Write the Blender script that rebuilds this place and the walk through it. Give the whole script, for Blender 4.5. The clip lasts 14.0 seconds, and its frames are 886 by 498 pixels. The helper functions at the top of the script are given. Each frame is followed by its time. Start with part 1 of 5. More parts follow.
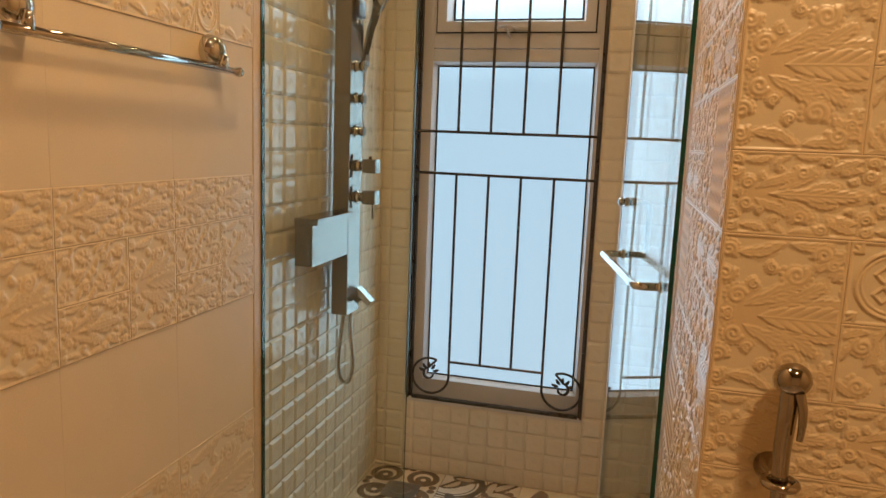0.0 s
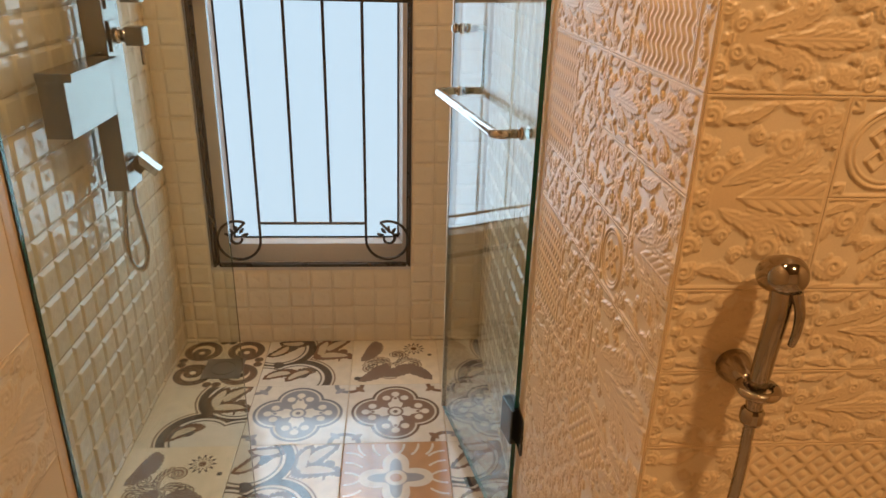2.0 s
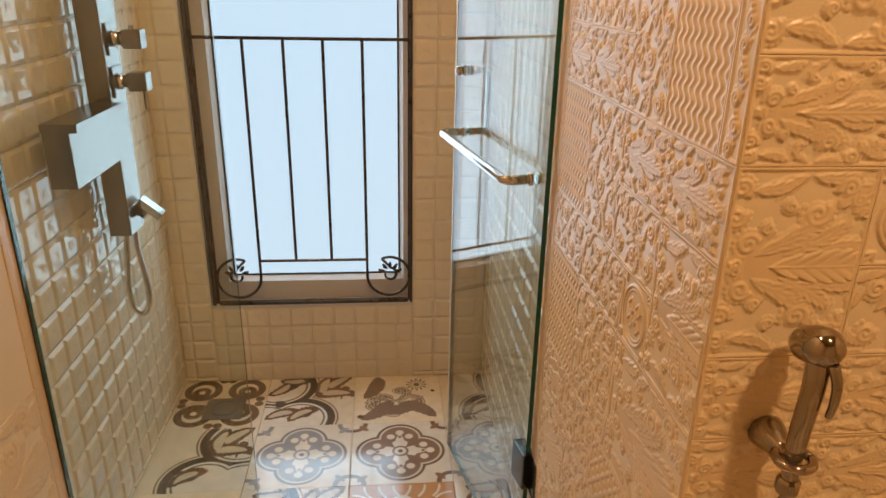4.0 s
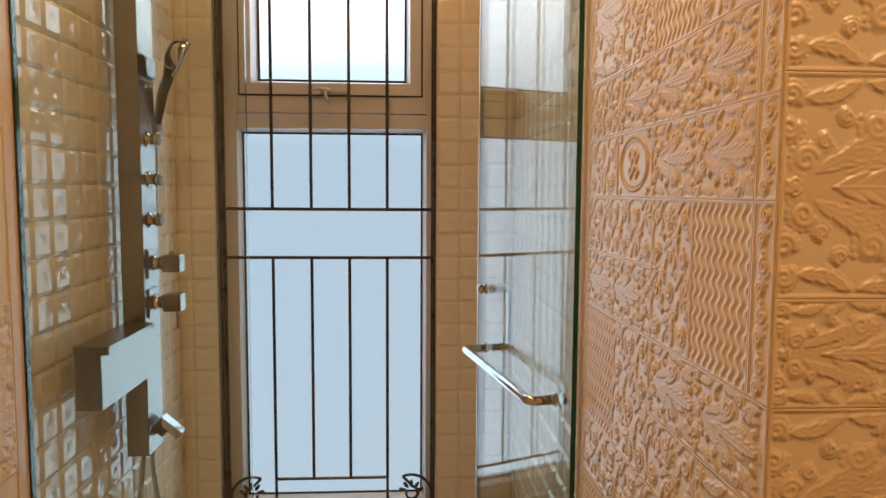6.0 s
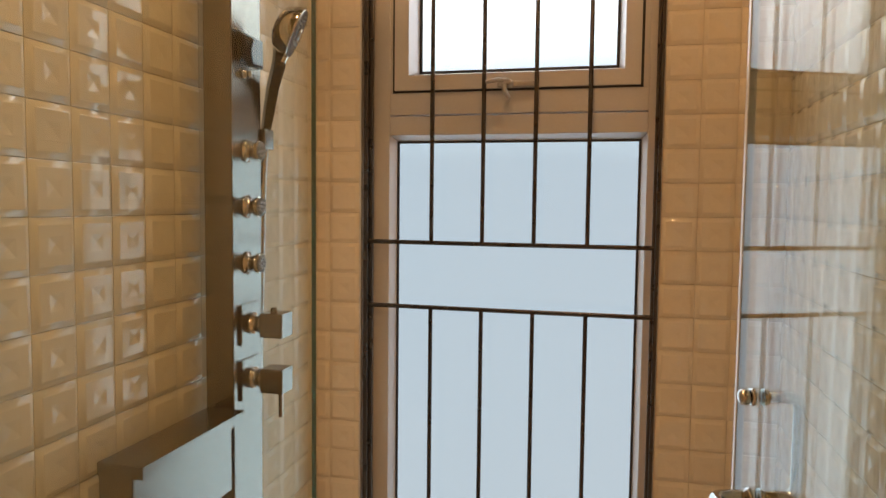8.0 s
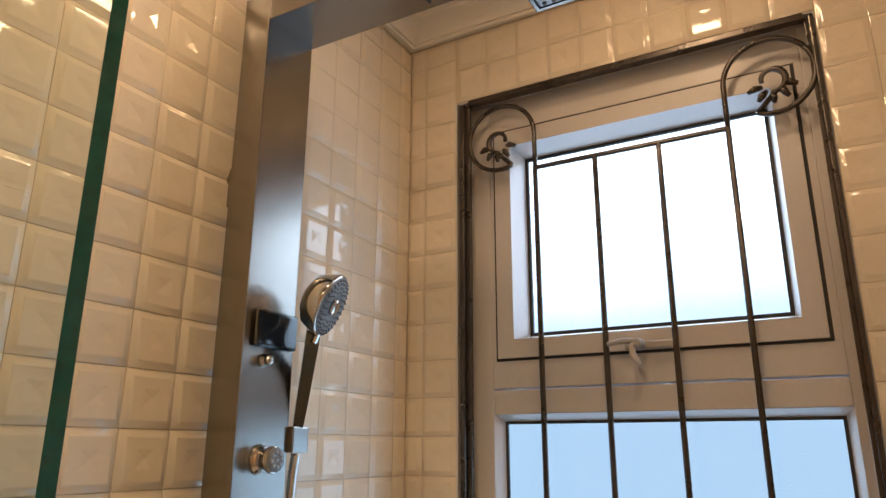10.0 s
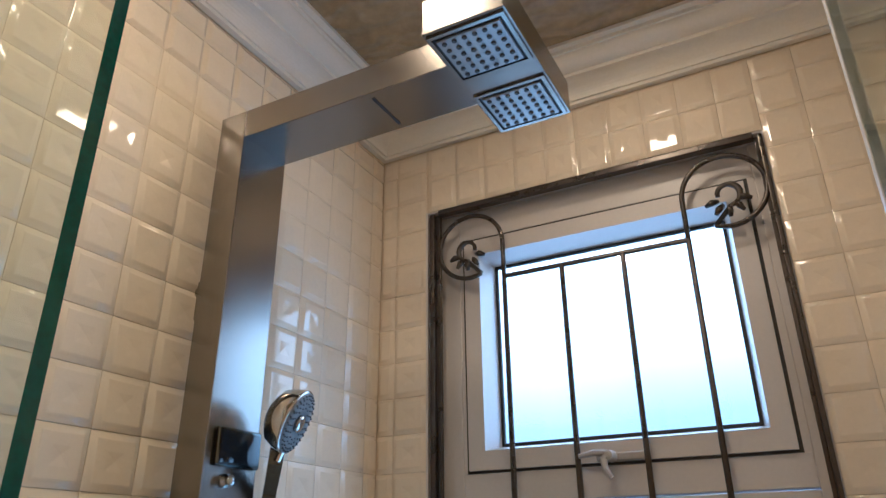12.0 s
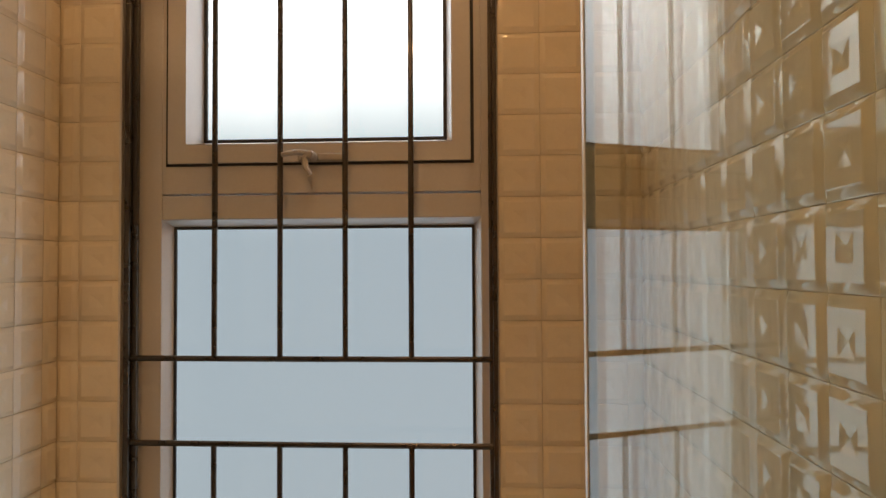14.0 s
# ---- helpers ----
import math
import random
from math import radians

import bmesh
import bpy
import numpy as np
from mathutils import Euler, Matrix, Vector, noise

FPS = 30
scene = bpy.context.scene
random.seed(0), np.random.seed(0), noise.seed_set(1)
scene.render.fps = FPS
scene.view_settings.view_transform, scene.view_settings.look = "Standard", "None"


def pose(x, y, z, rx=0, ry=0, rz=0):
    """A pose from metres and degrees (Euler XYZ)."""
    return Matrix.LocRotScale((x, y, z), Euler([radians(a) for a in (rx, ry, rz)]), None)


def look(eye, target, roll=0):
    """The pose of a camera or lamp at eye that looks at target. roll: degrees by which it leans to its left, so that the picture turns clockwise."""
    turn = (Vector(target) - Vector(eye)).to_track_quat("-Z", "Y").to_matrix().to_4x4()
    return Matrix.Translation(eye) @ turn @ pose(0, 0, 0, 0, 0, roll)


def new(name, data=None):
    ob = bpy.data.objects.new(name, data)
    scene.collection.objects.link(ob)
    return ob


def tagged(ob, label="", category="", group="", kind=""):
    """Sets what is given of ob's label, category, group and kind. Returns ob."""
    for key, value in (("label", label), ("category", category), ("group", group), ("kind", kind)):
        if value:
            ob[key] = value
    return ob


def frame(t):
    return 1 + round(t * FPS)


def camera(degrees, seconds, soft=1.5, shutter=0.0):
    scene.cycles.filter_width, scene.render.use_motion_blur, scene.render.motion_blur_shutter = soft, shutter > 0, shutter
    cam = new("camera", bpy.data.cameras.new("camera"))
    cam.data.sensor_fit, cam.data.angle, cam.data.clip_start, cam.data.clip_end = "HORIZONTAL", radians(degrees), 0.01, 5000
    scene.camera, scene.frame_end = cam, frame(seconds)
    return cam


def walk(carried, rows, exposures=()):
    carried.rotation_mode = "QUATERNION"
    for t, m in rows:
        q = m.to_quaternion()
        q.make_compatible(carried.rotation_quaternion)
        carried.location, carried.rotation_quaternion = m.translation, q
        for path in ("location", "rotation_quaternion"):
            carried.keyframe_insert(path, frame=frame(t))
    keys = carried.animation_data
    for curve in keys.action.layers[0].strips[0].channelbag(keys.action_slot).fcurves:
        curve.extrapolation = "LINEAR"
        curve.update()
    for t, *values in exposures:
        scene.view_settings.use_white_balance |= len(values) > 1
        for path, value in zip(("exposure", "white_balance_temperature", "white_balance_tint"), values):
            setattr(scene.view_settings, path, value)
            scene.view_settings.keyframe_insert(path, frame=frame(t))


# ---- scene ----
cam = camera(65.0, 14.0)
PATH = [
    (0, (-0.193, 0.745, 1.298), (-0.693, 2.657, 0.993), 2.2),
    (0.5, (-0.255, 0.91, 1.307), (-0.435, 2.877, 0.992), 1.8),
    (1, (-0.297, 0.984, 1.296), (-0.32, 2.966, 1.03), 1.8),
    (1.5, (-0.33, 1.011, 1.313), (-0.237, 2.974, 0.942), 1.6),
    (2, (-0.357, 1.014, 1.312), (-0.213, 2.851, 0.534), 1.6),
    (2.2, (-0.366, 1.012, 1.318), (-0.215, 2.798, 0.431), 1.6),
    (4.3, (-0.393, 1.045, 1.36), (-0.219, 2.937, 0.736), 1.0),
    (4.5, (-0.393, 1.045, 1.364), (-0.218, 2.964, 0.83), 1.0),
    (5, (-0.401, 1.037, 1.375), (-0.233, 2.968, 0.88), 0.9),
    (5.5, (-0.399, 1.032, 1.386), (-0.253, 2.996, 1.036), 0.6),
    (6, (-0.398, 1.042, 1.392), (-0.284, 3.032, 1.227), 0.3),
    (6.5, (-0.405, 1.092, 1.407), (-0.452, 3.087, 1.274), 0.4),
    (7, (-0.436, 1.227, 1.401), (-0.683, 3.207, 1.263), 0.3),
    (7.2, (-0.445, 1.31, 1.398), (-0.731, 3.285, 1.261), 0.2),
    (9.3, (-0.322, 2.038, 1.516), (-1.146, 3.861, 1.541), 0.5),
    (9.5, (-0.322, 2.042, 1.525), (-1.195, 3.834, 1.693), 0.5),
    (10, (-0.331, 2.053, 1.527), (-1.285, 3.722, 2.078), 0.2),
    (10.5, (-0.33, 2.051, 1.548), (-1.301, 3.604, 2.351), -0.0),
    (11, (-0.323, 2.051, 1.559), (-1.304, 3.591, 2.376), -0.2),
    (11.5, (-0.323, 2.049, 1.553), (-1.293, 3.595, 2.371), -0.4),
    (12, (-0.311, 2.044, 1.547), (-1.161, 3.663, 2.356), -0.6),
    (12.5, (-0.327, 2.015, 1.544), (-0.693, 3.817, 2.331), -1.0),
    (13, (-0.303, 2.022, 1.54), (-0.519, 3.853, 2.317), -1.1),
    (13.5, (-0.296, 2.026, 1.532), (-0.48, 3.967, 1.98), -0.5),
    (14, (-0.32, 2.016, 1.496), (-0.436, 4.012, 1.551), -0.3),
]
EXPOSURES = [(0, 0.0, 5900, 4), (0.5, 0.0, 6200, 8), (1, -0.02, 6300, 10), (1.5, -0.02, 6300, 10), (2.2, 0.28, 6200, 10), (4.3, 0.26, 6300, 10), (5, 0.2, 6400, 10), (6, -0.12, 6200, 11), (6.5, -0.17, 6500, 13), (7.2, -0.18, 6800, 14),
             (9.5, 0.0, 6500, 13), (10, 0.0, 5400, 9), (10.5, 0.03, 4450, 3), (11.5, 0.03, 4400, 3), (12, 0.0, 4250, 4), (12.5, -0.12, 5100, 6), (13, -0.22, 6000, 9), (13.5, -0.34, 6100, 10), (14, -0.52, 7000, 14)]
walk(cam, [(t, look(eye, target, roll)) for t, eye, target, roll in PATH], EXPOSURES)

# ---- plan, in metres ----
XL, XR, YB = -1.10, -0.04, 3.25          # shower: left, right and back wall
RL, RR, RY = -1.05, -0.08, 1.617         # dressing side: left wall, jamb wall, facing wall
GY = 2.262                               # line of the glass screen
CEIL = 2.49
WX0, WX1, WZ0, WZ1 = -0.985, -0.293, 0.29, 2.245   # window opening
ROOM_X, ROOM_Y = 1.15, -0.9              # far sides of the bathroom behind the camera

# ---- world, daylight and lamps ----
world = bpy.data.worlds.new("overcast sky")
scene.world = world
world.use_nodes = True
wn = world.node_tree.nodes
sky = wn.new("ShaderNodeTexSky")
sky.sky_type, sky.sun_disc, sky.sun_elevation, sky.sun_rotation = "NISHITA", False, radians(35), radians(180)
world.node_tree.links.new(sky.outputs[0], wn["Background"].inputs[0])
wn["Background"].inputs[1].default_value = 0.08
sun = new("sun", bpy.data.lights.new("sun", "SUN"))
sun.data.energy, sun.data.angle, sun.data.color = 0.8, radians(15), (1, 0.96, 0.9)
sun.matrix_world = look((0, -4, 3.5), (0, 0, 0))


def area(name, x, y, z, target, w, h, watts, color):
    lamp = new(name, bpy.data.lights.new(name, "AREA"))
    lamp.data.shape, lamp.data.size, lamp.data.size_y = "RECTANGLE", w, h
    lamp.data.energy, lamp.data.color = watts, color
    lamp.matrix_world = look((x, y, z), target)
    return lamp


WARM = (1.0, 0.60, 0.28)
LAMPS = [(-0.76, 2.40, 3.1), (-0.51, 2.86, 2.1), (0.28, 0.85, 17), (-0.62, 1.60, 8)]
for lx, ly, watts in LAMPS:
    area("ceiling_lamp", lx, ly, CEIL - 0.012, (lx, ly + 0.001, 0), 0.10, 0.10, watts, WARM)
area("window_daylight", (WX0 + WX1) / 2, YB + 0.16, 1.25, ((WX0 + WX1) / 2, 0, 1.05), 0.62, 1.85, 7.0, (0.76, 0.89, 1.0))

# ---- materials ----
def nodes_of(name):
    m = bpy.data.materials.new(name)
    m.use_nodes = True
    nt = m.node_tree
    return m, nt, nt.nodes, nt.links, nt.nodes["Principled BSDF"]


def surface(name, base, rough=0.5, metal=0.0, vary=0.08, scale=12.0, fine=180.0, bump=0.0, rough_vary=0.08, stretch=(1, 1, 1), coat=0.0,
            each=0.0, spec=0.5):
    """A plain surface with soft stains, fine grain, and uneven gloss; each: how far single pieces differ."""
    m, nt, n, l, b = nodes_of(name)
    tc, mp = n.new("ShaderNodeTexCoord"), n.new("ShaderNodeMapping")
    mp.inputs["Scale"].default_value = stretch
    l.new(tc.outputs["Object"], mp.inputs[0])
    big, small = n.new("ShaderNodeTexNoise"), n.new("ShaderNodeTexNoise")
    big.inputs["Scale"].default_value, small.inputs["Scale"].default_value = scale, fine
    big.inputs["Detail"].default_value, small.inputs["Detail"].default_value = 4, 3
    l.new(mp.outputs[0], big.inputs[0]), l.new(mp.outputs[0], small.inputs[0])
    add = n.new("ShaderNodeMath")
    add.operation = "ADD"
    l.new(big.outputs[0], add.inputs[0]), l.new(small.outputs[0], add.inputs[1])
    last = add
    if each:
        info, mul, sm = n.new("ShaderNodeObjectInfo"), n.new("ShaderNodeMath"), n.new("ShaderNodeMath")
        mul.operation, mul.inputs[1].default_value = "MULTIPLY", each
        sm.operation = "ADD"
        l.new(info.outputs["Random"], mul.inputs[0]), l.new(mul.outputs[0], sm.inputs[0]), l.new(add.outputs[0], sm.inputs[1])
        last = sm
    ramp = n.new("ShaderNodeMapRange")
    ramp.inputs["From Min"].default_value, ramp.inputs["From Max"].default_value = 0.6, 1.4 + each
    ramp.inputs["To Min"].default_value, ramp.inputs["To Max"].default_value = 1 - vary, 1 + vary
    l.new(last.outputs[0], ramp.inputs[0])
    mix = n.new("ShaderNodeVectorMath")
    mix.operation = "SCALE"
    mix.inputs[0].default_value = base
    l.new(ramp.outputs[0], mix.inputs["Scale"])
    l.new(mix.outputs[0], b.inputs["Base Color"])
    rr = n.new("ShaderNodeMapRange")
    rr.inputs["To Min"].default_value, rr.inputs["To Max"].default_value = max(0.02, rough - rough_vary), min(1, rough + rough_vary)
    l.new(big.outputs[0], rr.inputs[0]), l.new(rr.outputs[0], b.inputs["Roughness"])
    b.inputs["Metallic"].default_value = metal
    b.inputs["Coat Weight"].default_value = coat
    b.inputs["Coat Roughness"].default_value = 0.06
    b.inputs["Specular IOR Level"].default_value = spec
    if bump:
        bp = n.new("ShaderNodeBump")
        bp.inputs["Distance"].default_value = bump
        bp.inputs["Strength"].default_value = 0.6
        l.new(small.outputs[0], bp.inputs["Height"]), l.new(bp.outputs[0], b.inputs["Normal"])
    return m


def clear_glass(name, tint, gloss_rough=0.0, face_on=0.04):
    """Thin clear glass: what lies behind shows through, the window mirrors in it more at a slant."""
    m, nt, n, l, b = nodes_of(name)
    n.remove(b)
    tr, gl, lw, mx = n.new("ShaderNodeBsdfTransparent"), n.new("ShaderNodeBsdfGlossy"), n.new("ShaderNodeLayerWeight"), n.new("ShaderNodeMixShader")
    tr.inputs[0].default_value = (*tint, 1)
    gl.inputs["Roughness"].default_value = gloss_rough
    lw.inputs[0].default_value = 0.5
    pw, ma = n.new("ShaderNodeMath"), n.new("ShaderNodeMath")
    pw.operation, pw.inputs[1].default_value = "POWER", 5.0
    ma.operation, ma.inputs[1].default_value, ma.inputs[2].default_value = "MULTIPLY_ADD", 1 - face_on, face_on
    l.new(lw.outputs["Facing"], pw.inputs[0]), l.new(pw.outputs[0], ma.inputs[0]), l.new(ma.outputs[0], mx.inputs[0])
    l.new(tr.outputs[0], mx.inputs[1]), l.new(gl.outputs[0], mx.inputs[2])
    l.new(mx.outputs[0], n["Material Output"].inputs[0])
    return m


def lit(name, color, strength):
    m, nt, n, l, b = nodes_of(name)
    b.inputs["Base Color"].default_value = (0.9, 0.9, 0.9, 1)
    b.inputs["Emission Color"].default_value = (*color, 1)
    b.inputs["Emission Strength"].default_value = strength
    return m


M_GLAZED = surface("glazed cream tile", (0.72, 0.63, 0.49), 0.05, vary=0.05, scale=9, rough_vary=0.025, each=0.35)
M_GROUT = surface("cream grout", (0.62, 0.52, 0.38), 0.75, vary=0.12, scale=20, bump=0.0005)
M_EMBOSS = surface("embossed ivory tile", (0.72, 0.60, 0.42), 0.31, vary=0.05, scale=16, rough_vary=0.08, fine=420, bump=0.00015)
M_PLAIN = surface("plain ivory tile", (0.70, 0.57, 0.39), 0.52, vary=0.05, scale=7, fine=300, bump=0.0001)
M_MARBLE = surface("beige marble", (0.62, 0.47, 0.29), 0.30, vary=0.14, scale=14, stretch=(1, 1, 0.4))
M_PLASTER = surface("white plaster", (0.80, 0.76, 0.68), 0.55, vary=0.04, scale=6)
M_GOLD = surface("dull gold ceiling paper", (0.34, 0.25, 0.13), 0.42, vary=0.25, scale=10, fine=60, bump=0.0008)
m, nt, n, l, b = M_GOLD, M_GOLD.node_tree, M_GOLD.node_tree.nodes, M_GOLD.node_tree.links, M_GOLD.node_tree.nodes["Principled BSDF"]
wv, bp2, tc2 = n.new("ShaderNodeTexWave"), n.new("ShaderNodeBump"), n.new("ShaderNodeTexCoord")
wv.wave_type, wv.rings_direction = "RINGS", "SPHERICAL"
wv.inputs["Scale"].default_value, wv.inputs["Distortion"].default_value, wv.inputs["Detail"].default_value, wv.inputs["Detail Scale"].default_value = 9.0, 9.0, 2.0, 1.1
bp2.inputs["Distance"].default_value, bp2.inputs["Strength"].default_value = 0.006, 1.0
l.new(tc2.outputs["Object"], wv.inputs[0]), l.new(wv.outputs["Fac"], bp2.inputs["Height"]), l.new(bp2.outputs[0], b.inputs["Normal"])
M_UPVC = surface("white window plastic", (0.57, 0.54, 0.52), 0.35, vary=0.04, scale=8)
M_HANDLE = surface("grey window fitting", (0.42, 0.39, 0.36), 0.35, 0.2, vary=0.06)
# rubber of the pane seals; also blackens open gaps in place of shade
M_SEAL_SHADE = surface("black rubber seal and gap shade", (0.02, 0.02, 0.022), 0.5, vary=0.1)
M_IRON = surface("dark bronze painted iron", (0.078, 0.066, 0.056), 0.30, 0.75, vary=0.14, scale=25, fine=240, bump=0.0003, rough_vary=0.15)
M_STEEL = surface("brushed stainless steel", (0.30, 0.28, 0.255), 0.24, 1.0, vary=0.07, scale=30, fine=160, stretch=(1, 9, 0.25), rough_vary=0.06)
M_STEEL_H = surface("brushed steel sideways", (0.30, 0.28, 0.255), 0.24, 1.0, vary=0.07, scale=30, fine=160, stretch=(0.25, 9, 9), rough_vary=0.06)
# dark metal parts; on the hand shower grip the darkness imitates reflections
M_DARKSTEEL = surface("dark steel and dark reflections", (0.10, 0.11, 0.11), 0.2, 1.0, vary=0.1)
# darker copy of the chrome: reflections of dark surroundings put into its colour
M_DARKCHROME = surface("chrome darkened for dark reflections", (0.36, 0.31, 0.25), 0.10, 1.0, vary=0.05, rough_vary=0.03)
M_CHROME = surface("polished chrome", (0.58, 0.56, 0.53), 0.07, 1.0, vary=0.03, rough_vary=0.03)
M_GLASS = clear_glass("clear screen glass", (0.90, 0.935, 0.912))
M_PANE = clear_glass("frosted window glass", (0.87, 0.925, 0.95), 0.15)
M_PANE_UP = clear_glass("window glass", (0.97, 0.99, 1.0), 0.05)
M_EDGE = surface("green glass edge", (0.004, 0.075, 0.055), 0.12, vary=0.3, scale=25, spec=0.7)
M_RUBBER = surface("grey nozzle rubber", (0.16, 0.17, 0.18), 0.5)
M_NUB = surface("dark nozzle rubber", (0.06, 0.065, 0.075), 0.5)
M_NOZZLE = surface("pale nozzle plate", (0.36, 0.38, 0.40), 0.3, 0.4)
M_DISPLAY = surface("dark display glass", (0.015, 0.02, 0.03), 0.06, spec=0.8)
# the raised ornament carries a slightly deeper glaze than the ground
nt = M_EMBOSS.node_tree
n, l, b = nt.nodes, nt.links, nt.nodes["Principled BSDF"]
tc3, sp3, mr3, mx3 = n.new("ShaderNodeTexCoord"), n.new("ShaderNodeSeparateXYZ"), n.new("ShaderNodeMapRange"), n.new("ShaderNodeMix")
mr3.inputs["From Min"].default_value, mr3.inputs["From Max"].default_value = 0.0002, 0.0010
mx3.data_type, mx3.blend_type = "RGBA", "MULTIPLY"
l.new(tc3.outputs["Object"], sp3.inputs[0]), l.new(sp3.outputs["Z"], mr3.inputs[0]), l.new(mr3.outputs[0], mx3.inputs["Factor"])
l.new(b.inputs["Base Color"].links[0].from_socket, mx3.inputs[6])
mx3.inputs[7].default_value = (0.94, 0.88, 0.79, 1)
ma3 = n.new("ShaderNodeMath")
ma3.operation, ma3.inputs[1].default_value = "MULTIPLY_ADD", 0.03
l.new(mr3.outputs[0], ma3.inputs[0]), l.new(b.inputs["Roughness"].links[0].from_socket, ma3.inputs[2]), l.new(ma3.outputs[0], b.inputs["Roughness"])
l.new(mx3.outputs[2], b.inputs["Base Color"])

# ---- building helpers ----
def part(name, bm, material, parent=None, label="", smooth=False):
    me = bpy.data.meshes.new(name)
    bmesh.ops.recalc_face_normals(bm, faces=bm.faces)
    bm.to_mesh(me)
    bm.free()
    if smooth:
        for p in me.polygons:
            p.use_smooth = True
    for m in material if isinstance(material, (list, tuple)) else [material]:
        me.materials.append(m)
    ob = new(name, me)
    ob.parent = parent
    if label:
        ob["label"] = label
    return ob


def thing(name, label, category, group="", kind="", at=(0, 0, 0)):
    ob = new(name)
    ob.empty_display_size = 0.05
    ob.location = at
    return tagged(ob, label, category, group, kind)


def box(x0, x1, y0, y1, z0, z1, bevel=0.0, bm=None, seg=2):
    own = bmesh.new()
    bmesh.ops.create_cube(own, size=1)
    for v in own.verts:
        v.co = ((x0 + x1) / 2 + v.co.x * (x1 - x0), (y0 + y1) / 2 + v.co.y * (y1 - y0), (z0 + z1) / 2 + v.co.z * (z1 - z0))
    if bevel:
        bmesh.ops.bevel(own, geom=own.edges[:], offset=bevel, segments=seg, affect="EDGES", profile=0.6)
    if bm is None:
        return own
    me = bpy.data.meshes.new("tmp")
    own.to_mesh(me)
    own.free()
    bm.from_mesh(me)
    bpy.data.meshes.remove(me)
    return bm


def tube(pts, r, sides=10, bm=None, closed=False, radii=None, squash=1.0):
    """A rod of radius r swept along the points."""
    bm = bm or bmesh.new()
    pts = [Vector(p) for p in pts]
    rings, up = [], None
    for i, p in enumerate(pts):
        d = (pts[min(i + 1, len(pts) - 1)] - pts[max(i - 1, 0)]).normalized()
        if up is None:
            up = d.orthogonal().normalized()
        up = (up - d * up.dot(d)).normalized()
        side = d.cross(up)
        rr = radii[i] if radii else r
        rings.append([bm.verts.new(p + (up * math.cos(2 * math.pi * k / sides + math.pi / sides) + side * squash * math.sin(2 * math.pi * k / sides + math.pi / sides)) * rr)
                      for k in range(sides)])
    for a, b in zip(rings, rings[1:]):
        for k in range(sides):
            bm.faces.new((a[k], a[(k + 1) % sides], b[(k + 1) % sides], b[k]))
    bm.faces.new(rings[0][::-1]), bm.faces.new(rings[-1])
    return bm


def lathe(profile, m, sides=32, bm=None):
    """A turned body: profile of (radius, height) about m's z axis."""
    bm = bm or bmesh.new()
    rings = [[bm.verts.new(m @ Vector((r * math.cos(2 * math.pi * k / sides), r * math.sin(2 * math.pi * k / sides), h))) for k in range(sides)] for r, h in profile]
    for a, b in zip(rings, rings[1:]):
        for k in range(sides):
            bm.faces.new((a[k], a[(k + 1) % sides], b[(k + 1) % sides], b[k]))
    bm.faces.new(rings[0][::-1]), bm.faces.new(rings[-1])
    return bm


def sweep_profile(profile, path, bm=None):
    """A moulding: profile of (out, up) carried round the corners of a path of (x, y, nx, ny) mitre directions."""
    bm = bm or bmesh.new()
    rows = [[bm.verts.new((x + nx * o, y + ny * o, u)) for o, u in profile] for x, y, nx, ny in path]
    for a, b in zip(rows, rows[1:]):
        for k in range(len(profile) - 1):
            bm.faces.new((a[k], a[k + 1], b[k + 1], b[k]))
    return bm


# ---- walls, floor, ceiling ----
T = 0.15
wall_back = thing("wall_back", "cream pillow-tiled shower wall round a tall window", "wall", kind="structure")
bm = box(XL - T, WX0, YB + 0.0015, YB + T, -0.1, CEIL + 0.1)
box(WX1, XR + T, YB + 0.0015, YB + T, -0.1, CEIL + 0.1, bm=bm)
box(WX0, WX1, YB + 0.0015, YB + T, -0.1, WZ0, bm=bm)
box(WX0, WX1, YB + 0.0015, YB + T, WZ1, CEIL + 0.1, bm=bm)
part("grout_bed", bm, M_GROUT, wall_back)
wall_left = thing("wall_left", "cream pillow-tiled shower wall beside the window", "wall", kind="structure")
part("grout_bed", box(XL - T, XL - 0.0015, GY + 0.005, YB + T, -0.1, CEIL + 0.1), M_GROUT, wall_left)
wall_right = thing("wall_right", "cream pillow-tiled shower wall behind the glass door", "wall", kind="structure")
part("grout_bed", box(XR + 0.0015, XR + T, GY + 0.005, YB + T, -0.1, CEIL + 0.1), M_GROUT, wall_right)
wall_dressing = thing("wall_dressing", "ivory tiled wall with embossed and plain bands", "wall", kind="structure")
part("grout_bed", box(RL - T, RL - 0.006, ROOM_Y - T, GY + 0.004, -0.1, CEIL + 0.1), M_GROUT, wall_dressing)
wall_jamb = thing("wall_jamb", "ivory embossed patchwork tiles beside the shower entrance", "wall", kind="structure")
part("grout_bed", box(RR + 0.006, RR + 0.14, RY + 0.006, GY + 0.004, -0.1, CEIL + 0.1), M_GROUT, wall_jamb)
wall_facing = thing("wall_facing", "ivory embossed patchwork tiles behind the hand spray", "wall", kind="structure")
part("grout_bed", box(RR + 0.14, ROOM_X + T, RY + 0.006, RY + 0.1, -0.1, CEIL + 0.1), M_GROUT, wall_facing)
part("wall_behind", box(RL - T, ROOM_X + T, ROOM_Y - T, ROOM_Y, -0.1, CEIL + 0.1), M_PLAIN)
bpy.data.objects["wall_behind"]["kind"] = "structure"
part("wall_side", box(ROOM_X, ROOM_X + T, ROOM_Y, RY, -0.1, CEIL + 0.1), M_PLAIN)
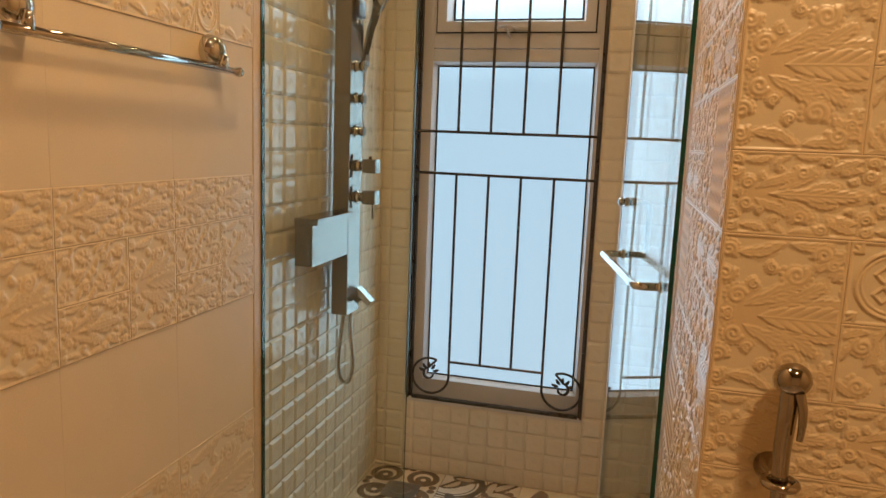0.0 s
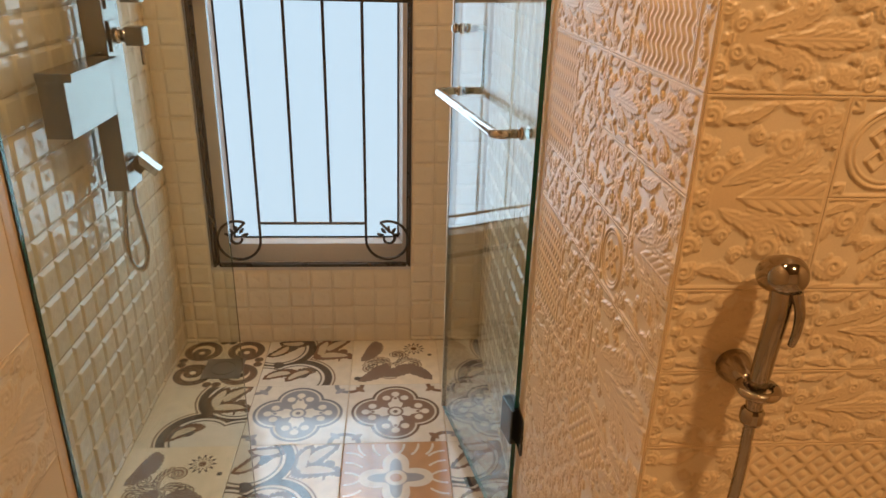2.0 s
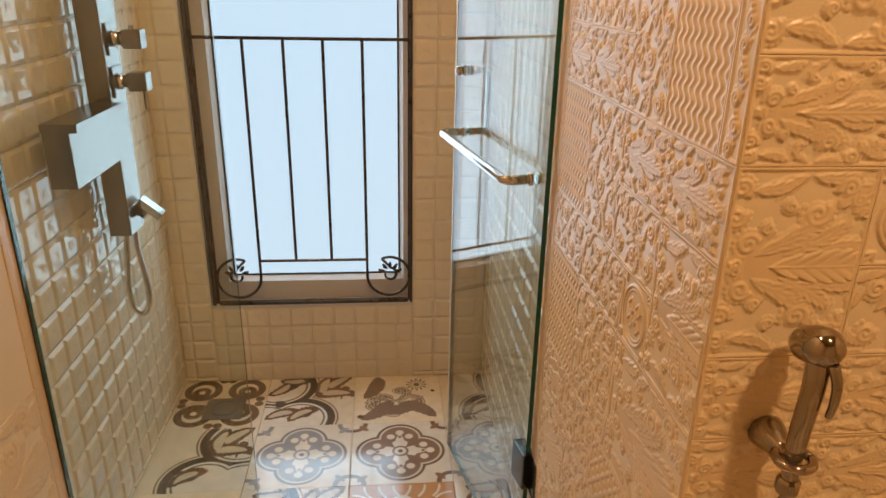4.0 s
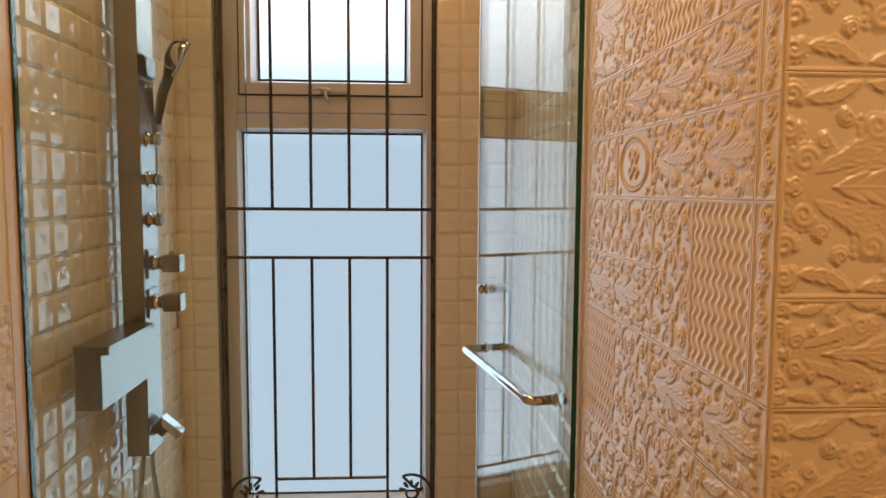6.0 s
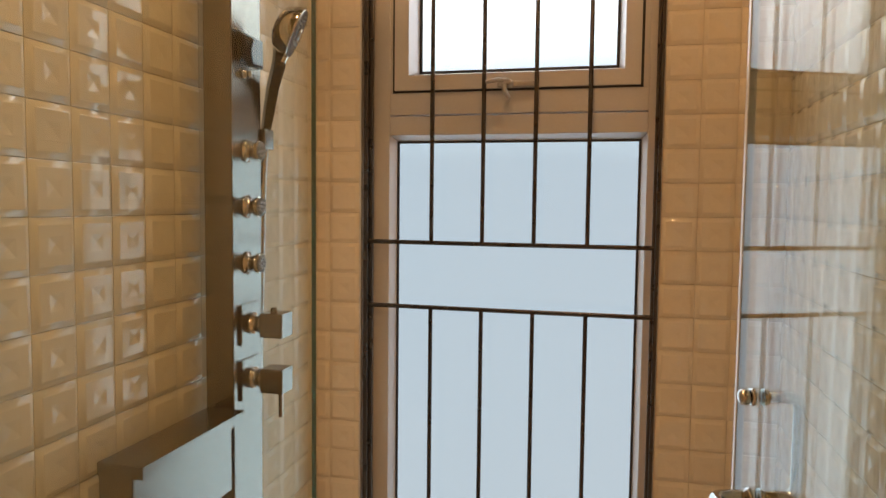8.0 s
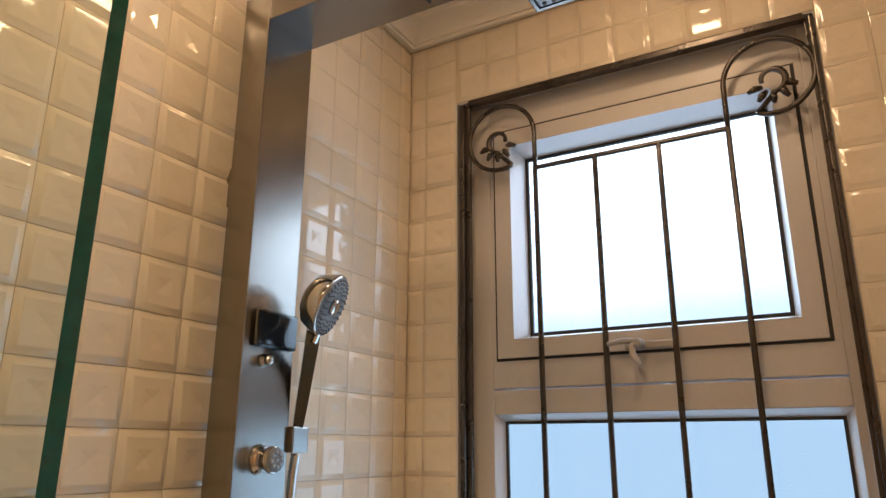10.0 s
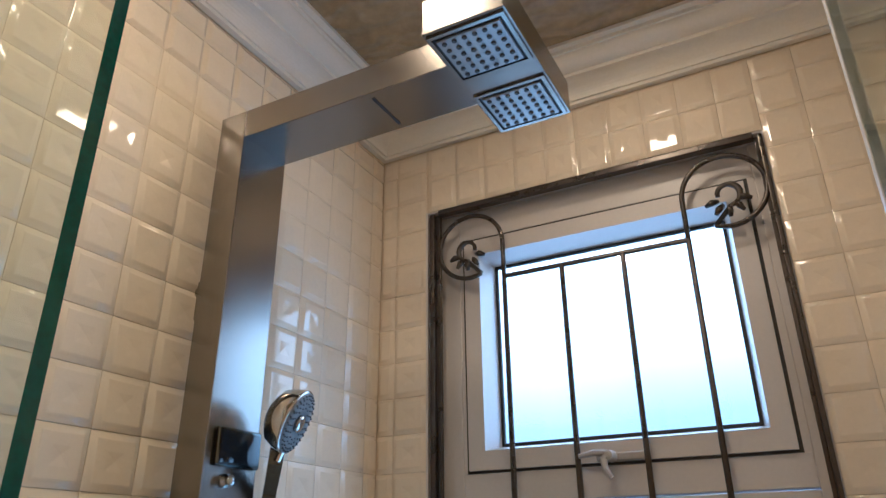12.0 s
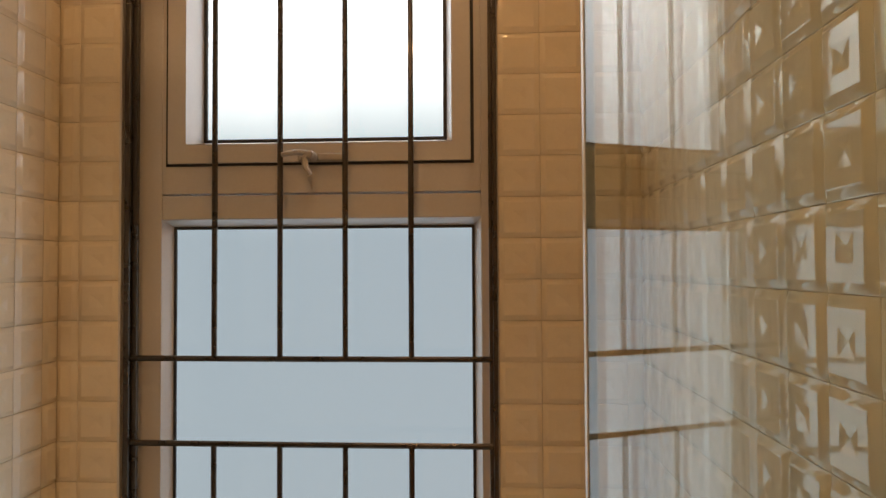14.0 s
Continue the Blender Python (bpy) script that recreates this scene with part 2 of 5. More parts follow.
bpy.data.objects["wall_side"]["kind"] = "structure"
for o, lab in (("wall_behind", "plain ivory tiled bathroom wall"), ("wall_side", "plain ivory tiled bathroom side wall")):
    tagged(bpy.data.objects[o], lab, "wall")
floor = thing("floor", "patchwork of patterned cement tiles on the floor", "floor", kind="structure")
part("screed", box(XL - T, ROOM_X + T, ROOM_Y - T, YB + T, -0.15, -0.006), M_GROUT, floor)
ceiling = part("ceiling", box(XL - T, ROOM_X + T, ROOM_Y - T, YB + T, CEIL, CEIL + 0.15), M_GOLD)
tagged(ceiling, "dull gold ceiling with embossed swirls", "ceiling", kind="structure")

# plaster cornice round the shower
prof = [(0, 2.405), (0.012, 2.405), (0.012, 2.4125), (0.0165, 2.4125)]
prof += [(0.0165 + 0.036 * (1 - math.cos(k * math.pi / 16)), 2.4125 + 0.030 * math.sin(k * math.pi / 16)) for k in range(1, 9)]
prof += [(0.0575, 2.4425), (0.0575, 2.450), (0.062, 2.450)]
prof += [(0.062 + 0.030 * math.sin(k * math.pi / 16), 2.450 + 0.024 * (1 - math.cos(k * math.pi / 16))) for k in range(1, 9)]
prof += [(0.097, 2.474), (0.097, 2.482), (0.110, 2.482), (0.110, 2.4899)]
bm = sweep_profile(prof, [(XL, GY, 1, 0), (XL, YB, 1, -1), (XR, YB, -1, -1), (XR, GY, -1, 0)])
tagged(part("cornice", bm, M_PLASTER), "white stepped plaster cornice under the ceiling", "cornice", kind="structure")

# marble strips that carry the glass, and the low kerb
tagged(part("jamb_strip", box(RL - 0.05, RL + 0.002, 2.222, 2.2615, 0, 2.3, 0.003), M_MARBLE), "beige marble edge strip beside the glass screen", "trim", kind="structure")
tagged(part("jamb_strip", box(RR - 0.002, RR + 0.05, 2.215, 2.2635, 0, 2.3, 0.003), M_MARBLE), "beige marble edge strip beside the glass door", "trim", kind="structure")
tagged(part("kerb", box(RL, RR, 2.225, 2.30, -0.01, 0.022, 0.003), M_MARBLE), "low beige marble kerb under the glass screen", "kerb", kind="structure")

# ---- window ----
window = thing("window_1", "tall white plastic window with frosted glass", "window", kind="structure")
YF = 3.286   # front of the fixed frame
part("reveal", box(WX0 - 0.0001, WX0 + 0.004, YB - 0.001, YB + T, WZ0, WZ1), M_UPVC, window)
part("reveal", box(WX1 - 0.004, WX1 + 0.0001, YB + 0.002, YB + T, WZ0, WZ1), M_UPVC, window)
part("reveal", box(WX0 + 0.004, WX1 - 0.004, YB + 0.002, YB + T, WZ1 - 0.004, WZ1), M_UPVC, window)
part("sill", box(WX0 + 0.004, WX1 - 0.004, YB - 0.004, YB + T, WZ0 - 0.002, WZ0 + 0.014, 0.002), M_UPVC, window)
fx0, fx1, fz0, fz1 = WX0 + 0.005, WX1 - 0.005, WZ0 + 0.0145, WZ1 - 0.005
lx0, lx1, lz0, lz1 = -0.922, -0.324, 0.372, 1.589     # lower light, inside its bead
sx0, sx1, sz0, sz1 = -0.911, -0.340, 1.693, 2.170     # opening sash
ux0, ux1, uz0, uz1 = -0.849, -0.378, 1.735, 2.095     # upper pane
part("frame_side", box(fx0, lx0, YF, YF + 0.06, fz0, fz1, 0.002), M_UPVC, window)
part("frame_side", box(lx1, fx1, YF, YF + 0.06, fz0, fz1, 0.002), M_UPVC, window)
part("frame_bottom", box(lx0, lx1, YF + 0.001, YF + 0.06, fz0, lz0, 0.002), M_UPVC, window)
part("frame_top", box(lx0, lx1, YF + 0.001, YF + 0.06, sz1 + 0.004, fz1, 0.002), M_UPVC, window)
part("transom", box(lx0, lx1, YF + 0.001, YF + 0.06, lz1, 1.634, 0.002), M_UPVC, window)
part("transom", box(lx0, lx1, YF + 0.001, YF + 0.06, 1.637, sz0 - 0.004, 0.002), M_UPVC, window)


def sloped_ring(x0, x1, z0, z1, w, y0, y1):
    """A glazing bead: a frame whose face slopes back to the glass."""
    bm = bmesh.new()
    outer = [bm.verts.new(p) for p in ((x0, y0, z0), (x1, y0, z0), (x1, y0, z1), (x0, y0, z1))]
    inner = [bm.verts.new(p) for p in ((x0 + w, y1, z0 + w), (x1 - w, y1, z0 + w), (x1 - w, y1, z1 - w), (x0 + w, y1, z1 - w))]
    back = [bm.verts.new(p) for p in ((x0, y1 + 0.01, z0), (x1, y1 + 0.01, z0), (x1, y1 + 0.01, z1), (x0, y1 + 0.01, z1))]
    for k in range(4):
        j = (k + 1) % 4
        bm.faces.new((outer[k], outer[j], inner[j], inner[k]))
        bm.faces.new((outer[k], back[k], back[j], outer[j]))
    return bm


def flat_ring(x0, x1, z0, z1, w, y0, y1, bm=None):
    bm = bm or bmesh.new()
    box(x0, x0 + w, y0, y1, z0, z1, bm=bm), box(x1 - w, x1, y0, y1, z0, z1, bm=bm)
    box(x0 + w, x1 - w, y0, y1, z0, z0 + w, bm=bm), box(x0 + w, x1 - w, y0, y1, z1 - w, z1, bm=bm)
    return bm


part("frame_side", box(lx0 + 0.0002, sx0 - 0.0035, YF + 0.0015, YF + 0.06, sz0 - 0.004, sz1 + 0.004), M_UPVC, window)
part("frame_side", box(sx1 + 0.0035, lx1 - 0.0002, YF + 0.0015, YF + 0.06, sz0 - 0.004, sz1 + 0.004), M_UPVC, window)
part("bead", sloped_ring(lx0, lx1, lz0, lz1, 0.012, YF + 0.001, YF + 0.026), M_UPVC, window)
part("seal", flat_ring(lx0 + 0.012, lx1 - 0.012, lz0 + 0.012, lz1 - 0.012, 0.0055, YF + 0.026, YF + 0.03), M_SEAL_SHADE, window)
pane = part("pane", box(lx0 + 0.0175, lx1 - 0.0175, YF + 0.028, YF + 0.032, lz0 + 0.0175, lz1 - 0.0175), M_PANE, window, "frosted lower pane")
pane.visible_shadow = False
# black ring stands in for the shadow line round the sash
part("sash_gap", flat_ring(sx0 - 0.004, sx1 + 0.004, sz0 - 0.004, sz1 + 0.004, 0.0085, YF + 0.001, YF + 0.05), M_SEAL_SHADE, window)
sash = part("sash", flat_ring(sx0 + 0.0022, sx1 - 0.0022, sz0 + 0.001, sz1 - 0.0022, 0.0345, YF - 0.006, YF + 0.062), M_UPVC, window, "white opening sash")
part("bead", sloped_ring(sx0 + 0.0365, sx1 - 0.0365, sz0 + 0.0365, sz1 - 0.0365, 0.012, YF - 0.005, YF + 0.052), M_UPVC, sash)
bx0, bx1, bz0, bz1 = sx0 + 0.0485, sx1 - 0.0485, sz0 + 0.0485, sz1 - 0.0485
part("seal", flat_ring(bx0, bx1, bz0, bz1, 0.0065, YF + 0.050, YF + 0.056), M_SEAL_SHADE, sash)
pane = part("pane", box(bx0 + 0.0065, bx1 - 0.0065, YF + 0.052, YF + 0.056, bz0 + 0.0065, bz1 - 0.0065), M_PANE_UP, sash, "bright upper pane")
pane.visible_shadow = False
# stay handle under the sash
hd = part("handle", box(-0.660, -0.570, YF - 0.016, YF - 0.0062, 1.694, 1.708, 0.004, seg=3), M_HANDLE, window, "grey lever handle of the sash")
part("spindle", lathe([(0.010, 0), (0.010, 0.010), (0.008, 0.022), (0.008, 0.030), (0.004, 0.032)], Matrix.Translation((-0.632, YF - 0.0155, 1.701)) @ Matrix.Rotation(radians(90), 4, "X"), 16), M_HANDLE, hd)
part("lever", tube([(-0.632, YF - 0.040, 1.704), (-0.640, YF - 0.043, 1.694), (-0.637, YF - 0.046, 1.678), (-0.628, YF - 0.046, 1.664)], 0.006, 8, radii=[0.006, 0.0065, 0.006, 0.0045]), M_HANDLE, hd)
part("lever", tube([(-0.632, YF - 0.040, 1.704), (-0.655, YF - 0.042, 1.706), (-0.682, YF - 0.040, 1.702)], 0.0055, 8, radii=[0.006, 0.006, 0.0045]), M_HANDLE, hd)

# daylight seen through the panes
m, nt, n, l, b = nodes_of("bright overcast daylight")
tc, sep, rp = n.new("ShaderNodeTexCoord"), n.new("ShaderNodeSeparateXYZ"), n.new("ShaderNodeValToRGB")
nz, mth = n.new("ShaderNodeTexNoise"), n.new("ShaderNodeMath")
nz.inputs["Scale"].default_value = 1.6
mth.operation, mth.inputs[1].default_value = "MULTIPLY_ADD", 0.12
l.new(tc.outputs["Object"], sep.inputs[0]), l.new(tc.outputs["Object"], nz.inputs[0])
l.new(nz.outputs[0], mth.inputs[0]), l.new(sep.outputs["Z"], mth.inputs[2])
mr = n.new("ShaderNodeMapRange")
mr.inputs["From Min"].default_value, mr.inputs["From Max"].default_value = -1.0, 3.4
l.new(mth.outputs[0], mr.inputs[0]), l.new(mr.outputs[0], rp.inputs[0])
rp.color_ramp.elements[0].position, rp.color_ramp.elements[0].color = 0.25, (0.74, 0.82, 0.88, 1)
rp.color_ramp.elements[1].position, rp.color_ramp.elements[1].color = 0.80, (3.6, 3.65, 3.6, 1)
rp.color_ramp.elements.new(0.68).color = (1.05, 1.22, 1.28, 1)
e = rp.color_ramp.elements.new(0.60)
e.color = (0.72, 0.82, 0.90, 1)
n.remove(b)
em = n.new("ShaderNodeEmission")
l.new(rp.outputs[0], em.inputs[0]), l.new(em.outputs[0], n["Material Output"].inputs[0])
M_DAY = m
backdrop = part("backdrop", box(-2.6, 1.4, 4.3, 4.31, -1.2, 5.5), M_DAY)
tagged(backdrop, "pale overcast daylight outside the window", "sky", kind="structure")

# ---- iron window grille ----
grille = thing("window_grille", "dark bronze wrought-iron grille with scrolled corners", "grille", at=(-0.63, YB, 0.30))
GYR = YB + 0.004


def world_part(name, bm, mat, parent, label="", smooth=False):
    """A part built in world places under a thing that stands elsewhere."""
    off = parent.matrix_basis.translation.copy()
    up = parent.parent
    while up:
        off += up.matrix_basis.translation
        up = up.parent
    bmesh.ops.translate(bm, verts=bm.verts, vec=-off)
    return part(name, bm, mat, parent, label, smooth)


gx0, gx1, gz0, gz1 = -0.974, -0.2955, 0.306, 2.236
for a, b2, c2 in ((gx0, gx0 + 0.011, gx0 + 0.021), (gx1, gx1 - 0.008, gx1 - 0.015)):
    bm = box(min(a, b2), max(a, b2), GYR - 0.009, GYR + 0.009, gz0 - 0.006, gz1, 0.002)
    box(min(b2, c2), max(b2, c2), GYR, GYR + 0.0088, gz0 - 0.005, gz1 - 0.001, 0.001, bm=bm)
    world_part("side_bar", bm, M_IRON, grille)
for z in (gz0, gz1):
    world_part("cross_bar", box(gx0 + 0.021, gx1 - 0.015, GYR - 0.009, GYR + 0.009, z - 0.006, z + 0.006, 0.002), M_IRON, grille)
for z in (1.335, 1.182):
    world_part("rail", tube([(gx0 + 0.01, GYR, z), (-0.63, GYR, z - 0.001), (gx1 - 0.01, GYR, z - 0.001)], 0.0055, 8), M_IRON, grille)
BARS = (-0.808, -0.687, -0.568, -0.449)
for z in (2.062, 0.460):
    world_part("rail", tube([(BARS[0], GYR, z), (BARS[3], GYR, z)], 0.005, 8), M_IRON, grille)
for x in BARS:
    for z0, z1 in ((0.460, 1.182), (1.335, 2.062)):
        world_part("bar", tube([(x, GYR, z0), (x, GYR, (z0 + z1) / 2), (x, GYR, z1)], 0.0052, 8), M_IRON, grille)


def scroll(side, top):
    """A corner scroll: the bar runs on in a hook that curls inwards to a small leaf."""
    x0, zr = (BARS[0], BARS[3])[side], (0.460, 2.062)[top]
    s, u = (-1, 1)[side], (-1, 1)[top]
    r = 0.0735
    cx, cz = x0 + s * r, zr + u * (0.078 if top else 0.060)
    pts = [(x0, GYR, zr), (x0, GYR, zr + u * 0.03)]
    for k in range(30):
        a = math.pi * 1.62 * k / 29
        rr = r * (1 - 0.10 * max(0, k - 14) / 15)
        pts.append((cx - s * rr * math.cos(a), GYR, cz + u * rr * math.sin(a)))
    ob = world_part("scroll", tube(pts, 0.0048, 8), M_IRON, grille, smooth=True)
    ex, ez = pts[-1][0], pts[-1][2]
    bm = bmesh.new()
    curl = [(ex, GYR, ez)]
    lx, lz = cx + s * 0.004, cz - u * 0.022
    for k in range(14):
        a = math.pi * (1.45 - 1.5 * k / 13)
        rr = 0.024 - 0.008 * k / 13
        curl.append((lx - s * rr * math.cos(a), GYR - 0.003, lz + u * (0.016 + rr * math.sin(a))))
    tube(curl, 0.004, 6, bm, radii=[0.0048] * 4 + [0.006] * 5 + [0.0045] * 6)
    for k, ang in enumerate((200, 235, 270, 305, 340)):
        a = radians(ang)
        bx, bz = lx - s * 0.018 * math.cos(a), lz + u * (0.012 + 0.018 * math.sin(a))
        tip = (bx - s * 0.024 * math.cos(a), GYR - 0.006, bz + u * 0.024 * math.sin(a))
        mid = (bx - s * 0.012 * math.cos(a), GYR - 0.008, bz + u * 0.012 * math.sin(a))
        tube([(bx, GYR, bz), mid, tip], 0.005, 6, bm, radii=[0.004, 0.0068, 0.0035])
    world_part("leaf", bm, M_IRON, grille, "cast iron leaf curl", True)


for side in (0, 1):
    for top in (0, 1):
        scroll(side, top)

# ---- glass screen and door ----
def glass_sheet(name, a, b2, z0, z1, thick, parent, label):
    """A thick glass plate between two points of the plan; the narrow faces show green."""
    d = Vector((b2[0] - a[0], b2[1] - a[1], 0))
    nrm = Vector((-d.y, d.x, 0)).normalized() * thick / 2
    bm = bmesh.new()
    vs = [bm.verts.new((p[0] + s * nrm.x, p[1] + s * nrm.y, z)) for z in (z0, z1) for p, s in ((a, -1), (b2, -1), (b2, 1), (a, 1))]
    for f, mi in (((0, 1, 5, 4), 0), ((2, 3, 7, 6), 0), ((1, 2, 6, 5), 1), ((3, 0, 4, 7), 1), ((0, 3, 2, 1), 1), ((4, 5, 6, 7), 1)):
        bm.faces.new([vs[i] for i in f]).material_index = mi
    ob = world_part(name, bm, [M_GLASS, M_EDGE], parent, label)
    return ob


FX = -0.666
screen = thing("glass_screen", "fixed clear glass shower screen with a green edge", "shower screen", at=(-0.86, GY, 0.022))
glass_sheet("glass_panel", (RL + 0.006, GY), (FX, GY), 0.022, 2.33, 0.010, screen, "")
world_part("wall_channel", box(RL + 0.0021, RL + 0.0058, GY - 0.007, GY + 0.007, 0.022, 2.33, 0.0006), M_DARKSTEEL, screen, "slim grey metal wall channel")

HX, HY, DX, DY = -0.090, 2.256, -0.201, 2.795
door = thing("glass_door", "clear frameless glass shower door standing open", "shower door", at=(HX, HY, 0.03))
glass_sheet("glass_panel", (HX, HY), (DX, DY), 0.032, 2.33, 0.010, door, "")
dd = Vector((DX - HX, DY - HY, 0)).normalized()
dn = Vector((-dd.y, dd.x, 0))        # towards the shower
seal = box(-0.004, 0.004, -0.0065, 0.0065, 0.032, 2.33, 0.001)
bmesh.ops.transform(seal, matrix=Matrix.Translation((DX + dd.x * 0.004, DY + dd.y * 0.004, 0)) @ Matrix.Rotation(math.atan2(dd.y, dd.x), 4, "Z"), verts=seal.verts)
M_SEALCLEAR = surface("clear plastic seal", (0.62, 0.62, 0.60), 0.25)
world_part("edge_seal", seal, M_SEALCLEAR, door, "pale translucent edge seal")


def on_door(s, off, z):
    """A place s metres along the door from its hinge, off metres from its middle plane."""
    return Vector((HX, HY, z)) + dd * s + dn * off


for hz in (0.365, 1.95):
    hinge = box(-0.026, 0.035, -0.014, 0.014, hz - 0.045, hz + 0.045, 0.003)
    bmesh.ops.transform(hinge, matrix=Matrix.Translation(on_door(0.018, 0, 0)) @ Matrix.Rotation(math.atan2(dd.y, dd.x), 4, "Z"), verts=hinge.verts)
    hg = world_part("hinge", hinge, M_DARKSTEEL, door, "dark metal glass hinge")
    world_part("wall_plate", box(HX + 0.006, RR - 0.0025, HY - 0.05, HY - 0.004, hz - 0.045, hz + 0.045, 0.003), M_DARKSTEEL, hg)
HZ = 1.006


def arc_rod(a, b2, out, n_bend=6, r=0.018):
    """Points of a D-handle: two posts out from the glass and a bar between them, with round bends."""
    a, b2 = Vector(a), Vector(b2)
    along = (b2 - a).normalized()
    pts = [a]
    for k in range(n_bend + 1):
        t = math.pi / 2 * k / n_bend
        pts.append(a + out - out.normalized() * r * (1 - math.sin(t)) + along * r * (1 - math.cos(t)))
    for k in range(n_bend + 1):
        t = math.pi / 2 * (1 - k / n_bend)
        pts.append(b2 + out - out.normalized() * r * (1 - math.sin(t)) - along * r * (1 - math.cos(t)))
    return pts + [b2]


towel_pull = world_part("towel_pull", tube(arc_rod(on_door(0.49, 0.005, HZ), on_door(0.065, 0.005, HZ - 0.006), dn * 0.055), 0.0095, 14), M_CHROME, door, "horizontal chrome bar handle", True)
world_part("pull_handle", tube(arc_rod(on_door(0.49, -0.005, HZ), on_door(0.49, -0.005, HZ + 0.147), dn * -0.055), 0.0085, 14), M_CHROME, door, "upright chrome handle behind the glass", True)
turn_n = Vector((0, 0, 1)).rotation_difference(dn).to_matrix().to_4x4()
for s, z in ((0.49, HZ), (0.065, HZ - 0.006), (0.49, HZ + 0.147)):
    for off in (0.0055, -0.0115):
        world_part("collar", lathe([(0.009, 0), (0.0125, 0), (0.0135, 0.002), (0.0135, 0.004), (0.011, 0.006), (0.009, 0.006)], Matrix.Translation(on_door(s, off, z)) @ turn_n, 20), M_CHROME, door, smooth=True)

world_part("end_knob", lathe([(0.007, 0), (0.011, 0.002), (0.0125, 0.007), (0.011, 0.013), (0.006, 0.016), (0.002, 0.0165)], Matrix.Translation(on_door(0.49, 0.0117, HZ + 0.147)) @ turn_n, 20), M_CHROME, door, "round chrome fixing knob", True)

# ---- shower column ----
CX, CY0, CY1 = -1.010, 2.713, 2.811
column = thing("shower_panel", "brushed steel shower column with overhead arm and body jets", "shower panel", at=(XL, 2.762, 0.75))
CZ1 = 2.196
world_part("column_body", box(-1.062, CX, CY0, CY1, 0.750, CZ1, 0.0015), M_STEEL, column)
world_part("overhead_arm", box(CX + 0.0003, -0.653, CY0 + 0.0005, CY1 - 0.0005, 2.147, CZ1, 0.0012), M_STEEL_H, column)
for z in (0.95, 1.9):
    world_part("wall_bracket", box(XL + 0.001, -1.0622, 2.74, 2.785, z - 0.03, z + 0.03), M_STEEL, column)
world_part("arm_slot", box(-0.781, -0.777, CY0 + 0.013, CY1 - 0.013, 2.1458, 2.15), M_SEAL_SHADE, column)
head = world_part("rain_head", box(-0.652, -0.540, 2.641, 2.889, 2.142, 2.197, 0.002), M_STEEL_H, column, "double square rain head")
bm = lathe([(0.0032, 0.0), (0.0036, -0.0012), (0.0024, -0.0028)], Matrix.Identity(4), 8)
NOZZLE = bpy.data.meshes.new("nozzle")
bm.to_mesh(NOZZLE)
bm.free()
NOZZLE.materials.append(M_NUB)
for y0 in (2.6465, 2.7835):
    rim = bmesh.new()
    for a in ((-0.6485, -0.6435, y0, y0 + 0.100), (-0.5485, -0.5435, y0, y0 + 0.100), (-0.6435, -0.5485, y0, y0 + 0.005), (-0.6435, -0.5485, y0 + 0.095, y0 + 0.100)):
        box(*a, 2.1385, 2.1418, bm=rim)
    world_part("plate_rim", rim, M_STEEL_H, head)
    # black sheet painted as the shade between rim and plate
    world_part("shadow_gap", box(-0.6435, -0.5485, y0 + 0.005, y0 + 0.095, 2.1412, 2.1418), M_SEAL_SHADE, head)
    plate = box(-0.6395, -0.5525, y0 + 0.010, y0 + 0.090, 2.1375, 2.1411, 0.0012)
    pl = world_part("nozzle_plate", plate, M_NOZZLE, head, "pale plate with rubber nozzles")
    for i in range(6):
        for j in range(6):
            nz_ob = new("nozzle", NOZZLE)
            nz_ob.parent = head
            nz_ob.location = Vector((-0.6310 + i * 0.014, y0 + 0.0165 + j * 0.0134, 2.1374)) - column.location

# body jets, valves, display, switch
to_x = Matrix.Rotation(radians(90), 4, "Y")
for z, tilt in ((1.512, 10), (1.417, -8), (1.320, 14)):
    m = Matrix.Translation((CX + 0.0003, 2.76, z)) @ to_x
    jet = world_part("body_jet", lathe([(0.020, 0), (0.020, 0.003), (0.014, 0.005), (0.012, 0.013), (0.016, 0.017), (0.018, 0.022), (0.0165, 0.026)], m, 28), M_CHROME, column, "round chrome body jet", True)
    face = bmesh.new()
    mf = m @ Matrix.Translation((0, 0, 0.0262)) @ Matrix.Rotation(radians(tilt), 4, "Z")
    lathe([(0.0155, 0), (0.0155, 0.0015), (0.013, 0.0022)], mf, 24, face)
    jf = world_part("jet_face", face, M_RUBBER, jet, smooth=True)
    dots = bmesh.new()
    for k in range(9):
        a, rr = k * 2 * math.pi / 8, 0.0 if k == 8 else 0.009
        lathe([(0.0028, 0.002), (0.0022, 0.0042), (0.0012, 0.0045)], mf @ Matrix.Translation((rr * math.cos(a), rr * math.sin(a), 0)), 8, dots)
    world_part("nozzle_ring", dots, M_NOZZLE, jet)

